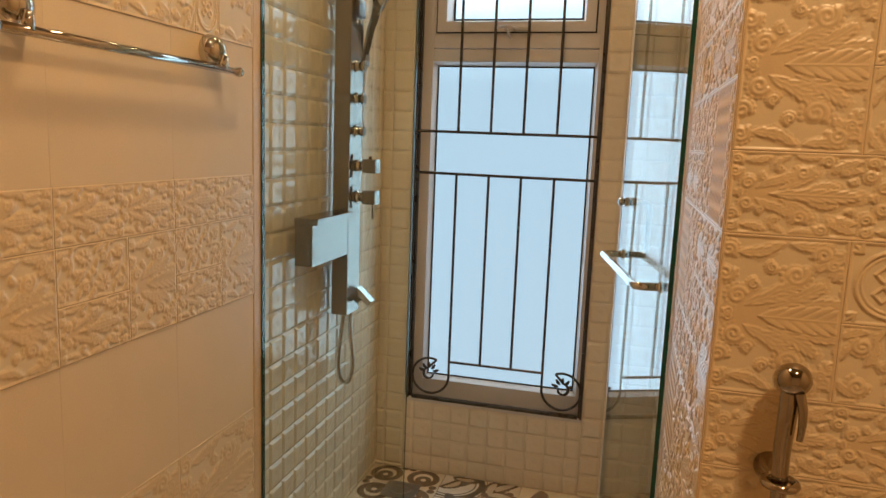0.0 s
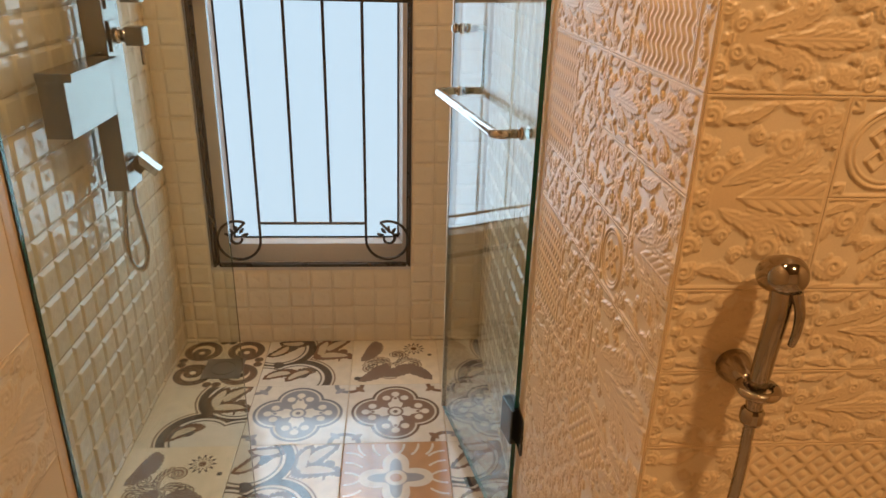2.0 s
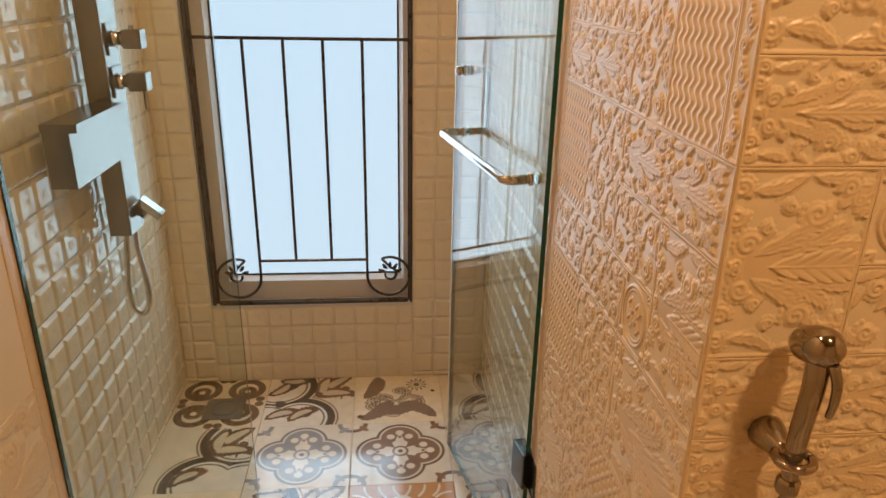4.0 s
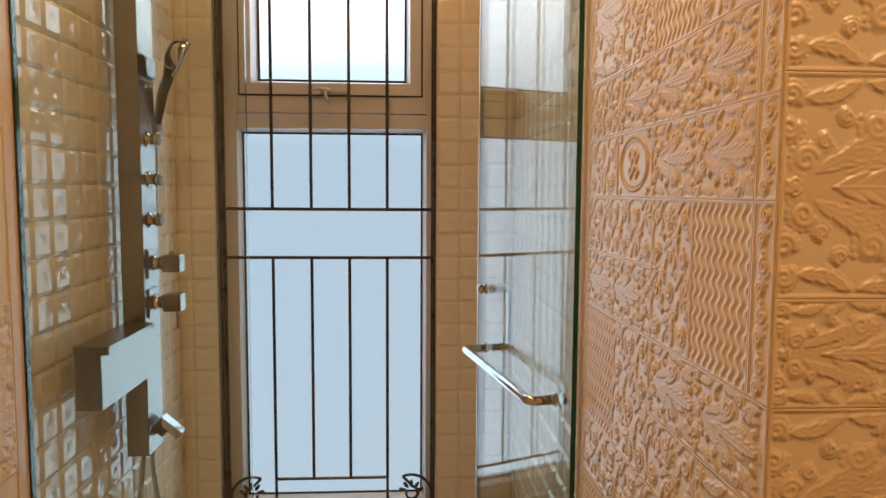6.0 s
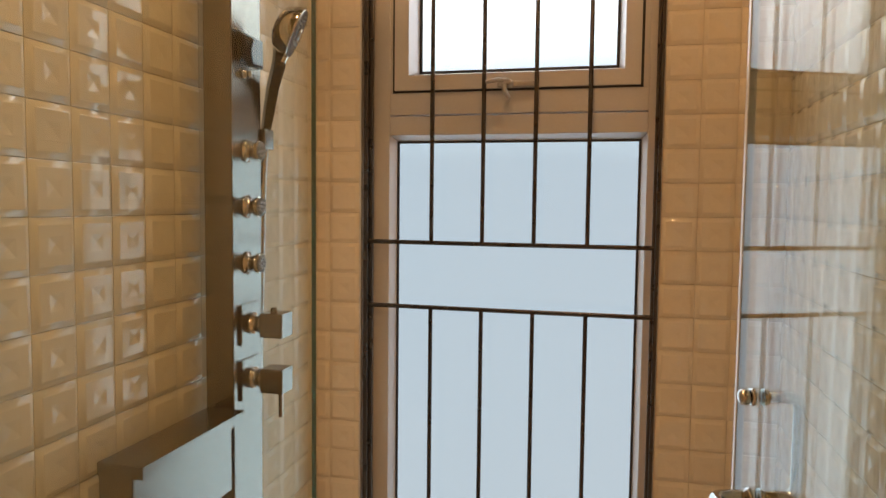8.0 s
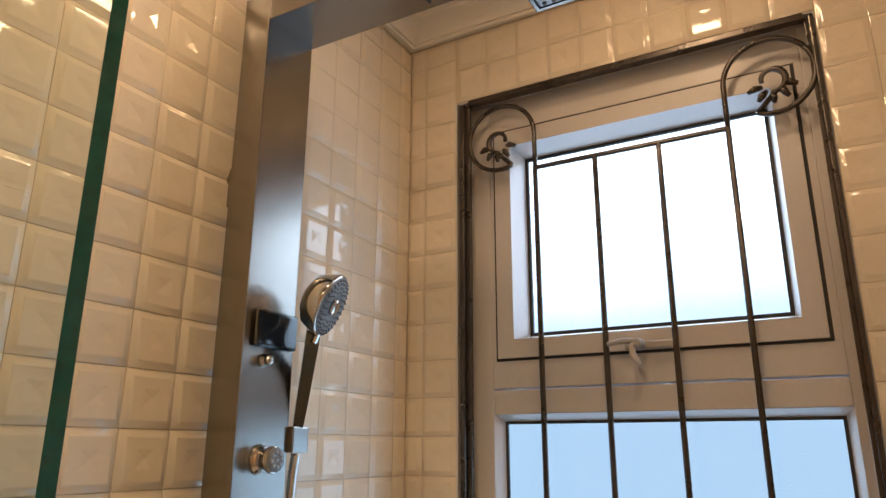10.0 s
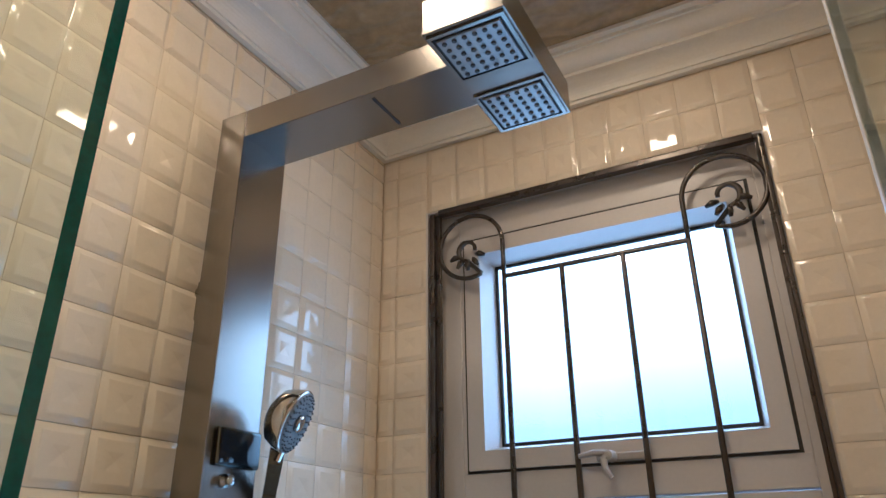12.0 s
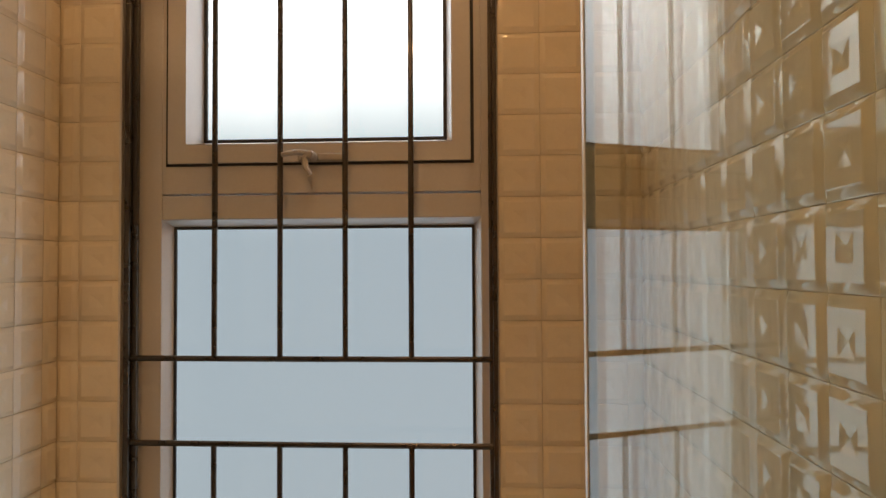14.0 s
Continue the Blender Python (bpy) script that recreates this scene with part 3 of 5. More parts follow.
for z, lever in ((1.215, False), (1.119, True)):
    kb = world_part("valve_plate", box(CX + 0.0003, CX + 0.005, 2.731, 2.798, z - 0.035, z + 0.035, 0.0015), M_STEEL, column, "square steel valve plate")
    world_part("neck", lathe([(0.019, 0), (0.019, 0.006), (0.015, 0.008), (0.015, 0.018), (0.018, 0.020), (0.018, 0.026)], Matrix.Translation((CX + 0.005, 2.764, z)) @ to_x, 24), M_CHROME, kb, smooth=True)
    world_part("cube_handle", box(CX + 0.031, CX + 0.073, 2.743, 2.785, z - 0.021, z + 0.021, 0.002), M_STEEL, kb, "square valve knob")
    if lever:
        world_part("lever_pin", tube([(CX + 0.06, 2.764, z - 0.021), (CX + 0.06, 2.764, z - 0.066)], 0.0038, 10), M_CHROME, kb)
    else:
        world_part("button", tube([(CX + 0.05, 2.759, z + 0.021), (CX + 0.05, 2.759, z + 0.030)], 0.005, 12), M_CHROME, kb)
disp = world_part("display", box(CX + 0.0003, CX + 0.007, 2.728, 2.81, 1.658, 1.708, 0.004, seg=3), M_DARKSTEEL, column, "small control display with a dark rim")
world_part("screen", box(CX + 0.0072, CX + 0.0078, 2.733, 2.805, 1.663, 1.703), M_DISPLAY, disp, "dark glass screen")
world_part("switch_knob", lathe([(0.009, 0), (0.009, 0.004), (0.006, 0.006), (0.006, 0.012), (0.008, 0.014), (0.004, 0.017)], Matrix.Translation((CX + 0.0003, 2.751, 1.640)) @ to_x, 20), M_CHROME, column, smooth=True)

# side shelf box, spout
world_part("shelf_bracket", box(-1.060, -1.016, 2.687, CY0 - 0.0005, 0.97, 1.06, 0.001), M_STEEL, column)
shelf = world_part("shelf_box", box(-1.052, -1.000, 2.442, 2.687, 0.949, 1.062, 0.0015), M_STEEL_H, column, "steel soap box beside the column")
world_part("lid", box(-1.053, -0.983, 2.440, 2.703, 1.0625, 1.080, 0.001), M_STEEL_H, shelf)
sp = box(-0.015, 0.050, -0.017, 0.017, -0.008, 0.012, 0.0015)
bmesh.ops.transform(sp, matrix=Matrix.Translation((CX + 0.018, 2.775, 0.815)) @ Matrix.Rotation(radians(42), 4, "Y"), verts=sp.verts)
spout = world_part("spout", sp, M_CHROME, column, "slanted chrome tub spout")
sp = box(-0.02, 0.016, -0.012, 0.012, -0.028, -0.008, 0.0015)
bmesh.ops.transform(sp, matrix=Matrix.Translation((CX + 0.020, 2.775, 0.810)) @ Matrix.Rotation(radians(42), 4, "Y"), verts=sp.verts)
world_part("spout_base", sp, M_STEEL, spout)

# hand shower on the column
holder = world_part("holder", box(CX - 0.030, CX + 0.008, CY1 + 0.0003, 2.846, 1.520, 1.556, 0.003), M_STEEL, column, "steel hand shower bracket")
hand_set = thing("hand_shower", "round chrome hand shower with a ribbed hose", "hand shower", at=(-1.0, 2.824, 1.56))
fc = Vector((-0.937, 2.800, 1.716))
fn = Vector((0.85, 0.34, -0.40)).normalized()
mh = Matrix.Translation(fc) @ Vector((0, 0, 1)).rotation_difference(fn).to_matrix().to_4x4()
hh = world_part("spray_head", lathe([(0.010, -0.036), (0.026, -0.034), (0.037, -0.026), (0.043, -0.012), (0.0455, -0.002), (0.0455, 0.001), (0.0435, 0.002)], mh, 40), M_CHROME, hand_set, smooth=True)
world_part("spray_face", lathe([(0.0430, 0.0021), (0.0425, 0.0034), (0.030, 0.0044), (0.018, 0.0046), (0.0165, 0.0030)], mh, 40), M_RUBBER, hh, "grey spray face", True)
world_part("spray_button", lathe([(0.012, 0.0028), (0.012, 0.0075), (0.009, 0.009)], mh, 24), M_CHROME, hh, smooth=True)
for ring_r, count in ((0.022, 14), (0.0285, 20), (0.035, 26), (0.0395, 30)):
    bm = bmesh.new()
    for k in range(count):
        a = 2 * math.pi * k / count
        lathe([(0.0013, 0.0030), (0.0012, 0.0055), (0.0006, 0.006)], mh @ Matrix.Translation((ring_r * math.cos(a), ring_r * math.sin(a), 0)), 6, bm)
    world_part("nozzle_ring", bm, M_NUB, hh)
down = (Vector((0, 0, -1)) - fn * -fn.z).normalized()
world_part("mode_tab", tube([fc + down * 0.042, fc + down * 0.055], 0.0045, 8), M_CHROME, hh)
gr = [fc + Vector((-0.030, 0.004, -0.016)), fc + Vector((-0.034, 0.004, -0.05)), Vector((-0.992, 2.822, 1.63)), Vector((-1.003, 2.827, 1.585)), Vector((-1.010, 2.830, 1.5565))]
# dark reflections on the grip are put into its colour
world_part("grip", tube(gr, 0.0125, 4, radii=[0.014, 0.0135, 0.0125, 0.0115, 0.010]), M_DARKSTEEL, hand_set, "dark square-section grip")


def ribbed(pts, r, pitch=0.0045):
    """A spiral metal hose along smooth points."""
    pts = [Vector(p) for p in pts]
    out, radii = [], []
    for a, b3 in zip(pts, pts[1:]):
        k = max(1, int((b3 - a).length / (pitch / 2)))
        for i in range(k):
            out.append(a.lerp(b3, i / k))
            radii.append(r * (1.0 if len(out) % 2 else 0.80))
    return tube(out, r, 8, radii=radii)


def curve(ctrl, steps=12):
    """A smooth line through the points (Catmull-Rom)."""
    c = [Vector(p) for p in ctrl]
    c = [c[0] * 2 - c[1]] + c + [c[-1] * 2 - c[-2]]
    out = []
    for i in range(1, len(c) - 2):
        p0, p1, p2, p3 = c[i - 1:i + 3]
        for k in range(steps):
            t = k / steps
            out.append(0.5 * ((2 * p1) + (p2 - p0) * t + (2 * p0 - 5 * p1 + 4 * p2 - p3) * t * t + (3 * p1 - p0 - 3 * p2 + p3) * t ** 3))
    return out + [c[-2]]


hose = curve([(-1.012, 2.831, 1.519), (-1.016, 2.829, 1.46), (-1.022, 2.826, 1.2), (-1.026, 2.824, 0.95), (-1.028, 2.815, 0.80), (-1.030, 2.790, 0.715), (-1.018, 2.776, 0.64), (-1.011, 2.772, 0.575),
              (-1.019, 2.770, 0.525), (-1.036, 2.768, 0.512), (-1.054, 2.766, 0.535), (-1.058, 2.765, 0.60), (-1.049, 2.764, 0.68), (-1.042, 2.764, 0.748)])
world_part("hose", ribbed(hose, 0.0076), M_CHROME, hand_set, "ribbed chrome hose", True)

# ---- towel rail on the dressing wall ----
rail = thing("towel_rail", "polished chrome towel rail on round wall mounts", "towel rail", at=(RL, 1.8, 1.425))
RX, RZ, RY0, RY1 = -1.012, 1.428, 1.56, 2.045
world_part("bar", tube([(RX, RY0 - 0.05, RZ), (RX, (RY0 + RY1) / 2, RZ), (RX, RY1 + 0.05, RZ)], 0.008, 16), M_CHROME, rail, smooth=True)
for y, s in ((RY0, -1), (RY1, 1)):
    post = world_part("wall_mount", lathe([(0.032, 0), (0.0335, 0.003), (0.0335, 0.008), (0.031, 0.017), (0.026, 0.026), (0.018, 0.033), (0.009, 0.037), (0.003, 0.038)],
                                          Matrix.Translation((RL + 0.0005, y, 1.464)) @ to_x, 28), M_CHROME, rail, "round chrome wall mount", True)
    world_part("neck", tube([(RX, y, 1.455), (RX, y, RZ)], 0.009, 14), M_CHROME, post, smooth=True)
    world_part("end_cap", lathe([(0.0095, 0), (0.0105, 0.004), (0.0105, 0.010), (0.007, 0.014)], Matrix.Translation((RX, y + s * 0.05, RZ)) @ Matrix.Rotation(radians(-90 * s), 4, "X"), 18), M_CHROME, rail, smooth=True)

# ---- hand bidet spray on the facing wall ----
spray = thing("bidet_spray", "chrome hand bidet spray hanging from a wall hook", "bidet spray", at=(0.0, RY, 0.92))
sy = 1.566
head2 = world_part("spray_head", lathe([(0.004, -0.034), (0.013, -0.032), (0.0175, -0.022), (0.0192, -0.006), (0.0180, 0.008), (0.012, 0.017), (0.004, 0.020)],
                                       Matrix.Translation((0.001, sy, 1.051)) @ Matrix.Rotation(radians(70), 4, "X"), 28), M_DARKCHROME, spray, smooth=True)
world_part("grip", tube(curve([(0.000, sy, 1.050), (-0.002, sy - 0.006, 1.015), (-0.003, sy - 0.004, 0.97), (-0.001, sy, 0.925), (0.0, sy, 0.905)]), 0.013, 16,
                        radii=[0.0112 - 0.0032 * k / 48 for k in range(49)]), M_DARKCHROME, spray, smooth=True)
world_part("trigger", tube(curve([(0.006, sy - 0.014, 1.040), (0.010, sy - 0.019, 1.022), (0.0105, sy - 0.020, 1.003), (0.010, sy - 0.018, 0.988)]), 0.006, 10,
                           radii=[0.0055 - 0.002 * k / 36 for k in range(37)]), M_DARKCHROME, spray, "curved trigger lever", True)
world_part("wall_hook", lathe([(0.019, 0), (0.019, 0.004), (0.017, 0.012), (0.0135, 0.024), (0.011, 0.034), (0.010, 0.038)], Matrix.Translation((-0.002, RY - 0.0015, 0.926)) @ Matrix.Rotation(radians(90), 4, "X"), 24), M_DARKCHROME, spray, "round wall hook", True)
world_part("hook_ring", tube([(0.0 + 0.017 * math.cos(a), sy + 0.017 * math.sin(a), 0.928) for a in [k * math.pi / 9 for k in range(19)]], 0.005, 8), M_DARKCHROME, spray, smooth=True)
world_part("nut", lathe([(0.0105, 0), (0.0115, 0.003), (0.0115, 0.014), (0.009, 0.017)], Matrix.Translation((0, sy, 0.889)), 12), M_DARKCHROME, spray)
world_part("hose", ribbed(curve([(0, sy, 0.89), (0.004, sy + 0.004, 0.82), (0.008, sy + 0.012, 0.70), (0.02, sy + 0.02, 0.5), (0.06, sy + 0.025, 0.3), (0.14, sy + 0.03, 0.26), (0.22, sy + 0.035, 0.36), (0.24, RY - 0.002, 0.42)]), 0.0062), M_DARKCHROME, spray, "ribbed chrome hose", True)

# ---- floor drain, ceiling lamps ----
drain = thing("floor_drain", "square grey floor drain with a round grate", "drain", at=(-0.93, 3.072, 0))
M_DRAIN = surface("dull grey drain metal", (0.20, 0.18, 0.15), 0.45, 0.7, vary=0.3, scale=40)
part("frame_plate", box(-0.064, 0.064, -0.06, 0.06, 0.0003, 0.004, 0.001), M_DRAIN, drain)
part("grate", lathe([(0.042, 0.0041), (0.042, 0.0062), (0.039, 0.0062), (0.038, 0.0046), (0.012, 0.0046)], Matrix.Identity(4), 28), M_DRAIN, drain)
for i, (lx, ly, watts) in enumerate(LAMPS):
    lamp_ob = thing("ceiling_light", "square white recessed ceiling light", "ceiling light", "recessed ceiling lights", at=(lx, ly, CEIL))
    bm = bmesh.new()
    for a in ((-0.085, -0.068, -0.085, 0.085), (0.068, 0.085, -0.085, 0.085), (-0.068, 0.068, -0.085, -0.068), (-0.068, 0.068, 0.068, 0.085)):
        box(*a, -0.010, -0.0003, bm=bm)
    part("rim", bm, M_PLASTER, lamp_ob)

# ---- relief and pattern fields ----
class Field:
    """A height or mask field over a w x h metre tile, into which rounded strokes are pressed."""

    def __init__(self, w, h, step):
        self.w, self.h = w, h
        self.nx, self.ny = max(3, int(round(w / step)) + 1), max(3, int(round(h / step)) + 1)
        self.u, self.v = np.meshgrid(np.linspace(0, w, self.nx), np.linspace(0, h, self.ny))
        self.z = np.zeros_like(self.u)

    def stroke(self, pts, r, height, soft=1.0):
        pts = np.asarray(pts, float)
        r = np.broadcast_to(np.asarray(r, float), (len(pts),))
        pad = r.max()
        i0, i1 = np.searchsorted(self.u[0], [pts[:, 0].min() - pad, pts[:, 0].max() + pad])
        j0, j1 = np.searchsorted(self.v[:, 0], [pts[:, 1].min() - pad, pts[:, 1].max() + pad])
        if i1 <= i0 or j1 <= j0:
            return
        u, v = self.u[j0:j1, i0:i1, None], self.v[j0:j1, i0:i1, None]
        d = np.sqrt((u - pts[:, 0]) ** 2 + (v - pts[:, 1]) ** 2) / r
        d = d.min(axis=2)
        bump = height * np.clip(1 - d ** 2, 0, 1) ** (0.5 * soft)
        self.z[j0:j1, i0:i1] = np.maximum(self.z[j0:j1, i0:i1], bump)


def spiral(cx, cy, r0, a0, turns, hand, n=26):
    t = np.linspace(0, 1, n)
    r = r0 * (1 - 0.80 * t)
    a = a0 + hand * t * turns * 2 * np.pi
    return np.stack([cx + r * np.cos(a), cy + r * np.sin(a)], 1)


def bend(x, y, ang, length, turn, n=18):
    """A stem of that length from (x, y) that turns on its way."""
    t = np.linspace(0, 1, n)
    a = ang + turn * t
    step = length / (n - 1)
    return np.stack([x + np.concatenate([[0], np.cumsum(np.cos(a[1:]) * step)]), y + np.concatenate([[0], np.cumsum(np.sin(a[1:]) * step)])], 1)


def sprig(f, x, y, ang, size, hand, thick, height, base):
    """An acanthus sprig: a bent stem that ends in a volute, with scalloped leaflets outside and beads inside."""
    stem = bend(x, y, ang, size, hand * 1.5)
    last = ang + hand * 1.5
    rv = size * 0.25
    cx, cy = stem[-1] + rv * np.array([math.cos(last + hand * math.pi / 2), math.sin(last + hand * math.pi / 2)])
    vol = spiral(cx, cy, rv, last - hand * math.pi / 2, 1.45, hand, 34)
    marks = [(stem, np.linspace(0.55, 1.0, len(stem)) * thick, 0.9), (vol, np.linspace(1.05, 0.8, len(vol)) * thick, 1.0)]
    for k in range(1, 6):
        p = stem[k * 3]
        a = ang + hand * 1.5 * k / 6 - hand * (0.85 + 0.1 * k)
        ln = size * (0.36 - 0.035 * k)
        leaf = bend(p[0], p[1], a, ln, hand * 1.3, 9)
        marks.append((leaf, thick * np.array([0.45, 0.6, 0.75, 0.85, 0.9, 0.95, 0.95, 0.85, 0.6]), 0.8))
    if base:
        for pts, rr, hh in marks:
            f.stroke(pts, np.asarray(rr) + 0.0021, base, 0.4)
        for k in range(0, 20, 2):
            dx, dy = vol[k] - (cx, cy)
            q = math.hypot(dx, dy) or 1
            f.stroke(np.array([[cx + dx * (1 + 0.0030 / q), cy + dy * (1 + 0.0030 / q)]]), 0.0017, base + 0.35 * height)
        for k in range(3, 17, 2):
            p = stem[k]
            a = ang + hand * 1.5 * k / 18 + hand * math.pi / 2
            marks.append((np.array([[p[0] + math.cos(a) * thick * 2.4, p[1] + math.sin(a) * thick * 2.4]]), thick * 0.7, 0.6))
    for pts, rr, hh in marks:
        f.stroke(pts, rr, base + height * hh)


def acanthus(f, x, y, ang, length, half, n, bow=0.0, base=0.0013, hi=0.0011):
    """A leaf of n pairs of rounded lobes that sweep forward from a midrib; bow bends its axis."""
    du, dv = f.u - x, f.v - y
    a, b3 = (du * math.cos(ang) + dv * math.sin(ang)) / length, -du * math.sin(ang) + dv * math.cos(ang)
    m2 = np.abs(b3 - bow * length * a * a) / half
    p = n * (a - 0.30 * m2)
    q = np.clip(p / n, 0, 1)
    lobe = np.sqrt(np.clip(1 - (2 * (p - np.floor(p)) - 1) ** 2, 0, 1))
    limit = np.sin(np.pi * (0.10 + 0.90 * q)) ** 0.6 * (1 - 0.2 * q) * (0.70 + 0.30 * lobe)
    edge = np.clip((limit - m2) * half / 0.0014, 0, 1) * ((p > 0) & (p < n))
    body = base + hi * (0.20 + 0.80 * lobe) * np.clip(0.45 + m2, 0, 1)
    rib = np.clip(1 - m2 * half / 0.0026, 0, 1)
    pad = np.clip((limit - m2) * half / 0.0014 + 2.0, 0, 1) * ((p > -0.5) & (p < n + 0.4))
    f.z = np.maximum(f.z, 0.55 * base * np.sqrt(pad))
    f.z = np.maximum(f.z, np.sqrt(edge) * np.maximum(body, (base + hi) * np.sqrt(rib)))


def coil(f, x, y, r, a0, hand, base=0.0013, hi=0.0015):
    """A volute on its raised ground, scalloped round the outside."""
    line = spiral(x, y, r * 0.80, a0, 1.45, hand, 40)
    f.stroke(line, np.full(40, 0.42 * r), base, 0.4)
    for k in range(11):
        a = a0 + hand * k * 0.42
        f.stroke(np.array([[x + r * 1.08 * math.cos(a), y + r * 1.08 * math.sin(a)]]), r * 0.20 + 0.0006, base + 0.15 * hi, 0.6)
    f.stroke(line, np.linspace(0.30, 0.22, 40) * r, base + hi)


# volutes (ahead, aside, radius, start, hand) and leaves (ahead, aside, angle, length, half width, lobes, bow) of half a palmette
VOLUTES = ((0.25, 0.12, 0.090, 0.4, 1), (0.42, 0.20, 0.055, 1.6, 1), (0.60, 0.31, 0.052, 1.8, 1), (0.87, 0.27, 0.105, 0.6, -1), (0.16, 0.02, 0.050, 3.0, 1),
           (0.09, 0.26, 0.085, 0.2, -1), (0.10, 0.40, 0.080, 5.6, 1), (1.13, 0.40, 0.085, 3.4, -1), (1.25, 0.34, 0.060, 2.8, 1), (1.34, 0.27, 0.050, 3.6, -1), (1.43, 0.18, 0.050, 3.0, 1))
LEAVES = ((0.34, 0.06, 0.55, 0.42, 0.075, 5, -0.25), (0.52, 0.10, 0.75, 0.34, 0.070, 5, -0.3), (0.62, 0.06, 0.35, 0.46, 0.075, 6, 0.15), (0.92, 0.08, 0.30, 0.36, 0.060, 5, -0.2), (0.74, 0.16, 0.9, 0.20, 0.055, 3, 0.3),
          (0.20, 0.39, -0.05, 0.30, 0.060, 4, 0.2), (1.52, 0.42, 3.35, 0.36, 0.075, 5, 0.2), (1.52, 0.30, 3.0, 0.22, 0.060, 3, 0.2), (0.72, 0.46, 3.5, 0.22, 0.050, 3, 0.2), (0.76, 0.46, -0.3, 0.30, 0.055, 4, 0.3))


def damask(f, rng):
    """A lying palmette of volutes and lobed leaves, its tip to one side, with corner scrolls."""
    w, h = f.w, f.h
    reach = 1.45 * h if w > 1.3 * h else 1.10 * w
    sx, sy2 = reach / 1.5, min(h, 1.35 * reach)
    c, size = h / 2, math.sqrt(sx * sy2)
    x0 = -0.02 * reach
    while x0 < w - 0.1 * reach:
        t = np.linspace(0.24, 1.2, 14)
        f.stroke(np.stack([x0 + sx * t, np.full(14, c)], 1), sy2 * (0.05 + 0.13 * np.sin(np.pi * (t - 0.1) / 1.15)), 0.0011, 0.3)
        for m in (1, -1):
            edge = c + m * h / 2
            for a, b3, ang, ln, half, n, bow in LEAVES:
                y = c + m * b3 * sy2 if b3 < 0.35 else edge - m * (0.5 - b3) * sy2
                acanthus(f, x0 + a * sx, y, m * ang, ln * size, half * size, n, m * bow)
            for a, b3, r, start, hand in VOLUTES:
                y = c + m * b3 * sy2 if b3 < 0.35 else edge - m * (0.5 - b3) * sy2
                coil(f, x0 + a * sx, y, r * size, m * start, m * hand)
        acanthus(f, x0 + 0.50 * sx, c, 0.0, 1.02 * sx, 0.105 * sy2, 7, base=0.0018, hi=0.0013)
        x0 += 1.52 * sx
    return f


def vine(f, rng):
    """Close running scrolls in rows, a volute and two leaves to each cell, a small flower here and there."""
    nx, ny = max(1, round(f.w / 0.046)), max(1, round(f.h / 0.046))
    cw, ch = f.w / nx, f.h / ny
    q = min(cw, ch)
    for i in range(nx):
        for j in range(ny):
            x, y, hand = (i + 0.5) * cw, (j + 0.5) * ch, 1 if (i + j) % 2 else -1
            turn = rng.uniform(-0.4, 0.4)
            if rng.random() < 0.25:
                for k in range(8):
                    a = k * math.pi / 4 + turn
                    acanthus(f, x + 0.05 * q * math.cos(a), y + 0.05 * q * math.sin(a), a, 0.30 * q, 0.085 * q, 2, base=0.0012)
            else:
                coil(f, x, y, 0.25 * q, turn + (i + 2 * j), hand)
            acanthus(f, x + 0.10 * q, y - 0.50 * ch, hand * 0.5 + turn, 0.62 * q, 0.15 * q, 5, hand * 0.4)
            acanthus(f, x - 0.48 * cw, y + 0.12 * q, hand * 1.1 - turn, 0.60 * q, 0.15 * q, 5, -hand * 0.4)
            acanthus(f, x + 0.46 * cw, y + 0.46 * ch, math.pi + hand * 0.7, 0.46 * q, 0.12 * q, 4, hand * 0.3)
            acanthus(f, x - 0.40 * cw, y - 0.42 * ch, hand * 0.9 + 0.6, 0.42 * q, 0.11 * q, 4, -hand * 0.3)
            coil(f, (i + 1) * cw, (j + 1) * ch, 0.14 * q, turn, -hand)
    return f


def waves(f, rng, upright=True):
    a, b3 = (f.u, f.v) if upright else (f.v, f.u)
    ph = a / 0.0145 + 0.27 * np.sin(2 * np.pi * b3 / 0.0225)
    f.z = 0.0017 * (0.5 + 0.5 * np.cos(2 * np.pi * ph)) ** 1.3
    return f


def medallion(f, rng):
    cx, cy, r = f.w / 2, f.h / 2, min(f.w, f.h) * 0.40
    ring = lambda rr: np.stack([cx + rr * f.w / min(f.w, f.h) * np.cos(np.linspace(0, 6.3, 80)), cy + rr * f.h / min(f.w, f.h) * np.sin(np.linspace(0, 6.3, 80))], 1)
    f.stroke(ring(r), 0.0024, 0.0026)
    f.stroke(ring(r * 0.86), 0.0016, 0.0016)
    for i in (-1, 0, 1):
        for j in (-1, 0, 1):
            if abs(i) + abs(j) > 1:
                continue
            qx, qy, q = cx + (i - j) * r * 0.30, cy + (i + j) * r * 0.30, r * 0.24
            sq = np.array([(qx + q, qy), (qx, qy + q), (qx - q, qy), (qx, qy - q), (qx + q, qy)])
            line = np.concatenate([np.linspace(sq[k], sq[k + 1], 12) for k in range(4)])
            f.stroke(line, 0.0019, 0.0024)
    for sx in (-1, 1):
        for sy2 in (-1, 1):
            a = math.atan2(sy2, sx)
            px, py = cx + sx * f.w * 0.36, cy + sy2 * f.h * 0.36
            for da in (-0.6, 0, 0.6):
                f.stroke(bend(px, py, a + da, 0.014, 0, 7), [0.0012, 0.002, 0.0026, 0.0028, 0.0024, 0.0016, 0.001], 0.0024)
    return f


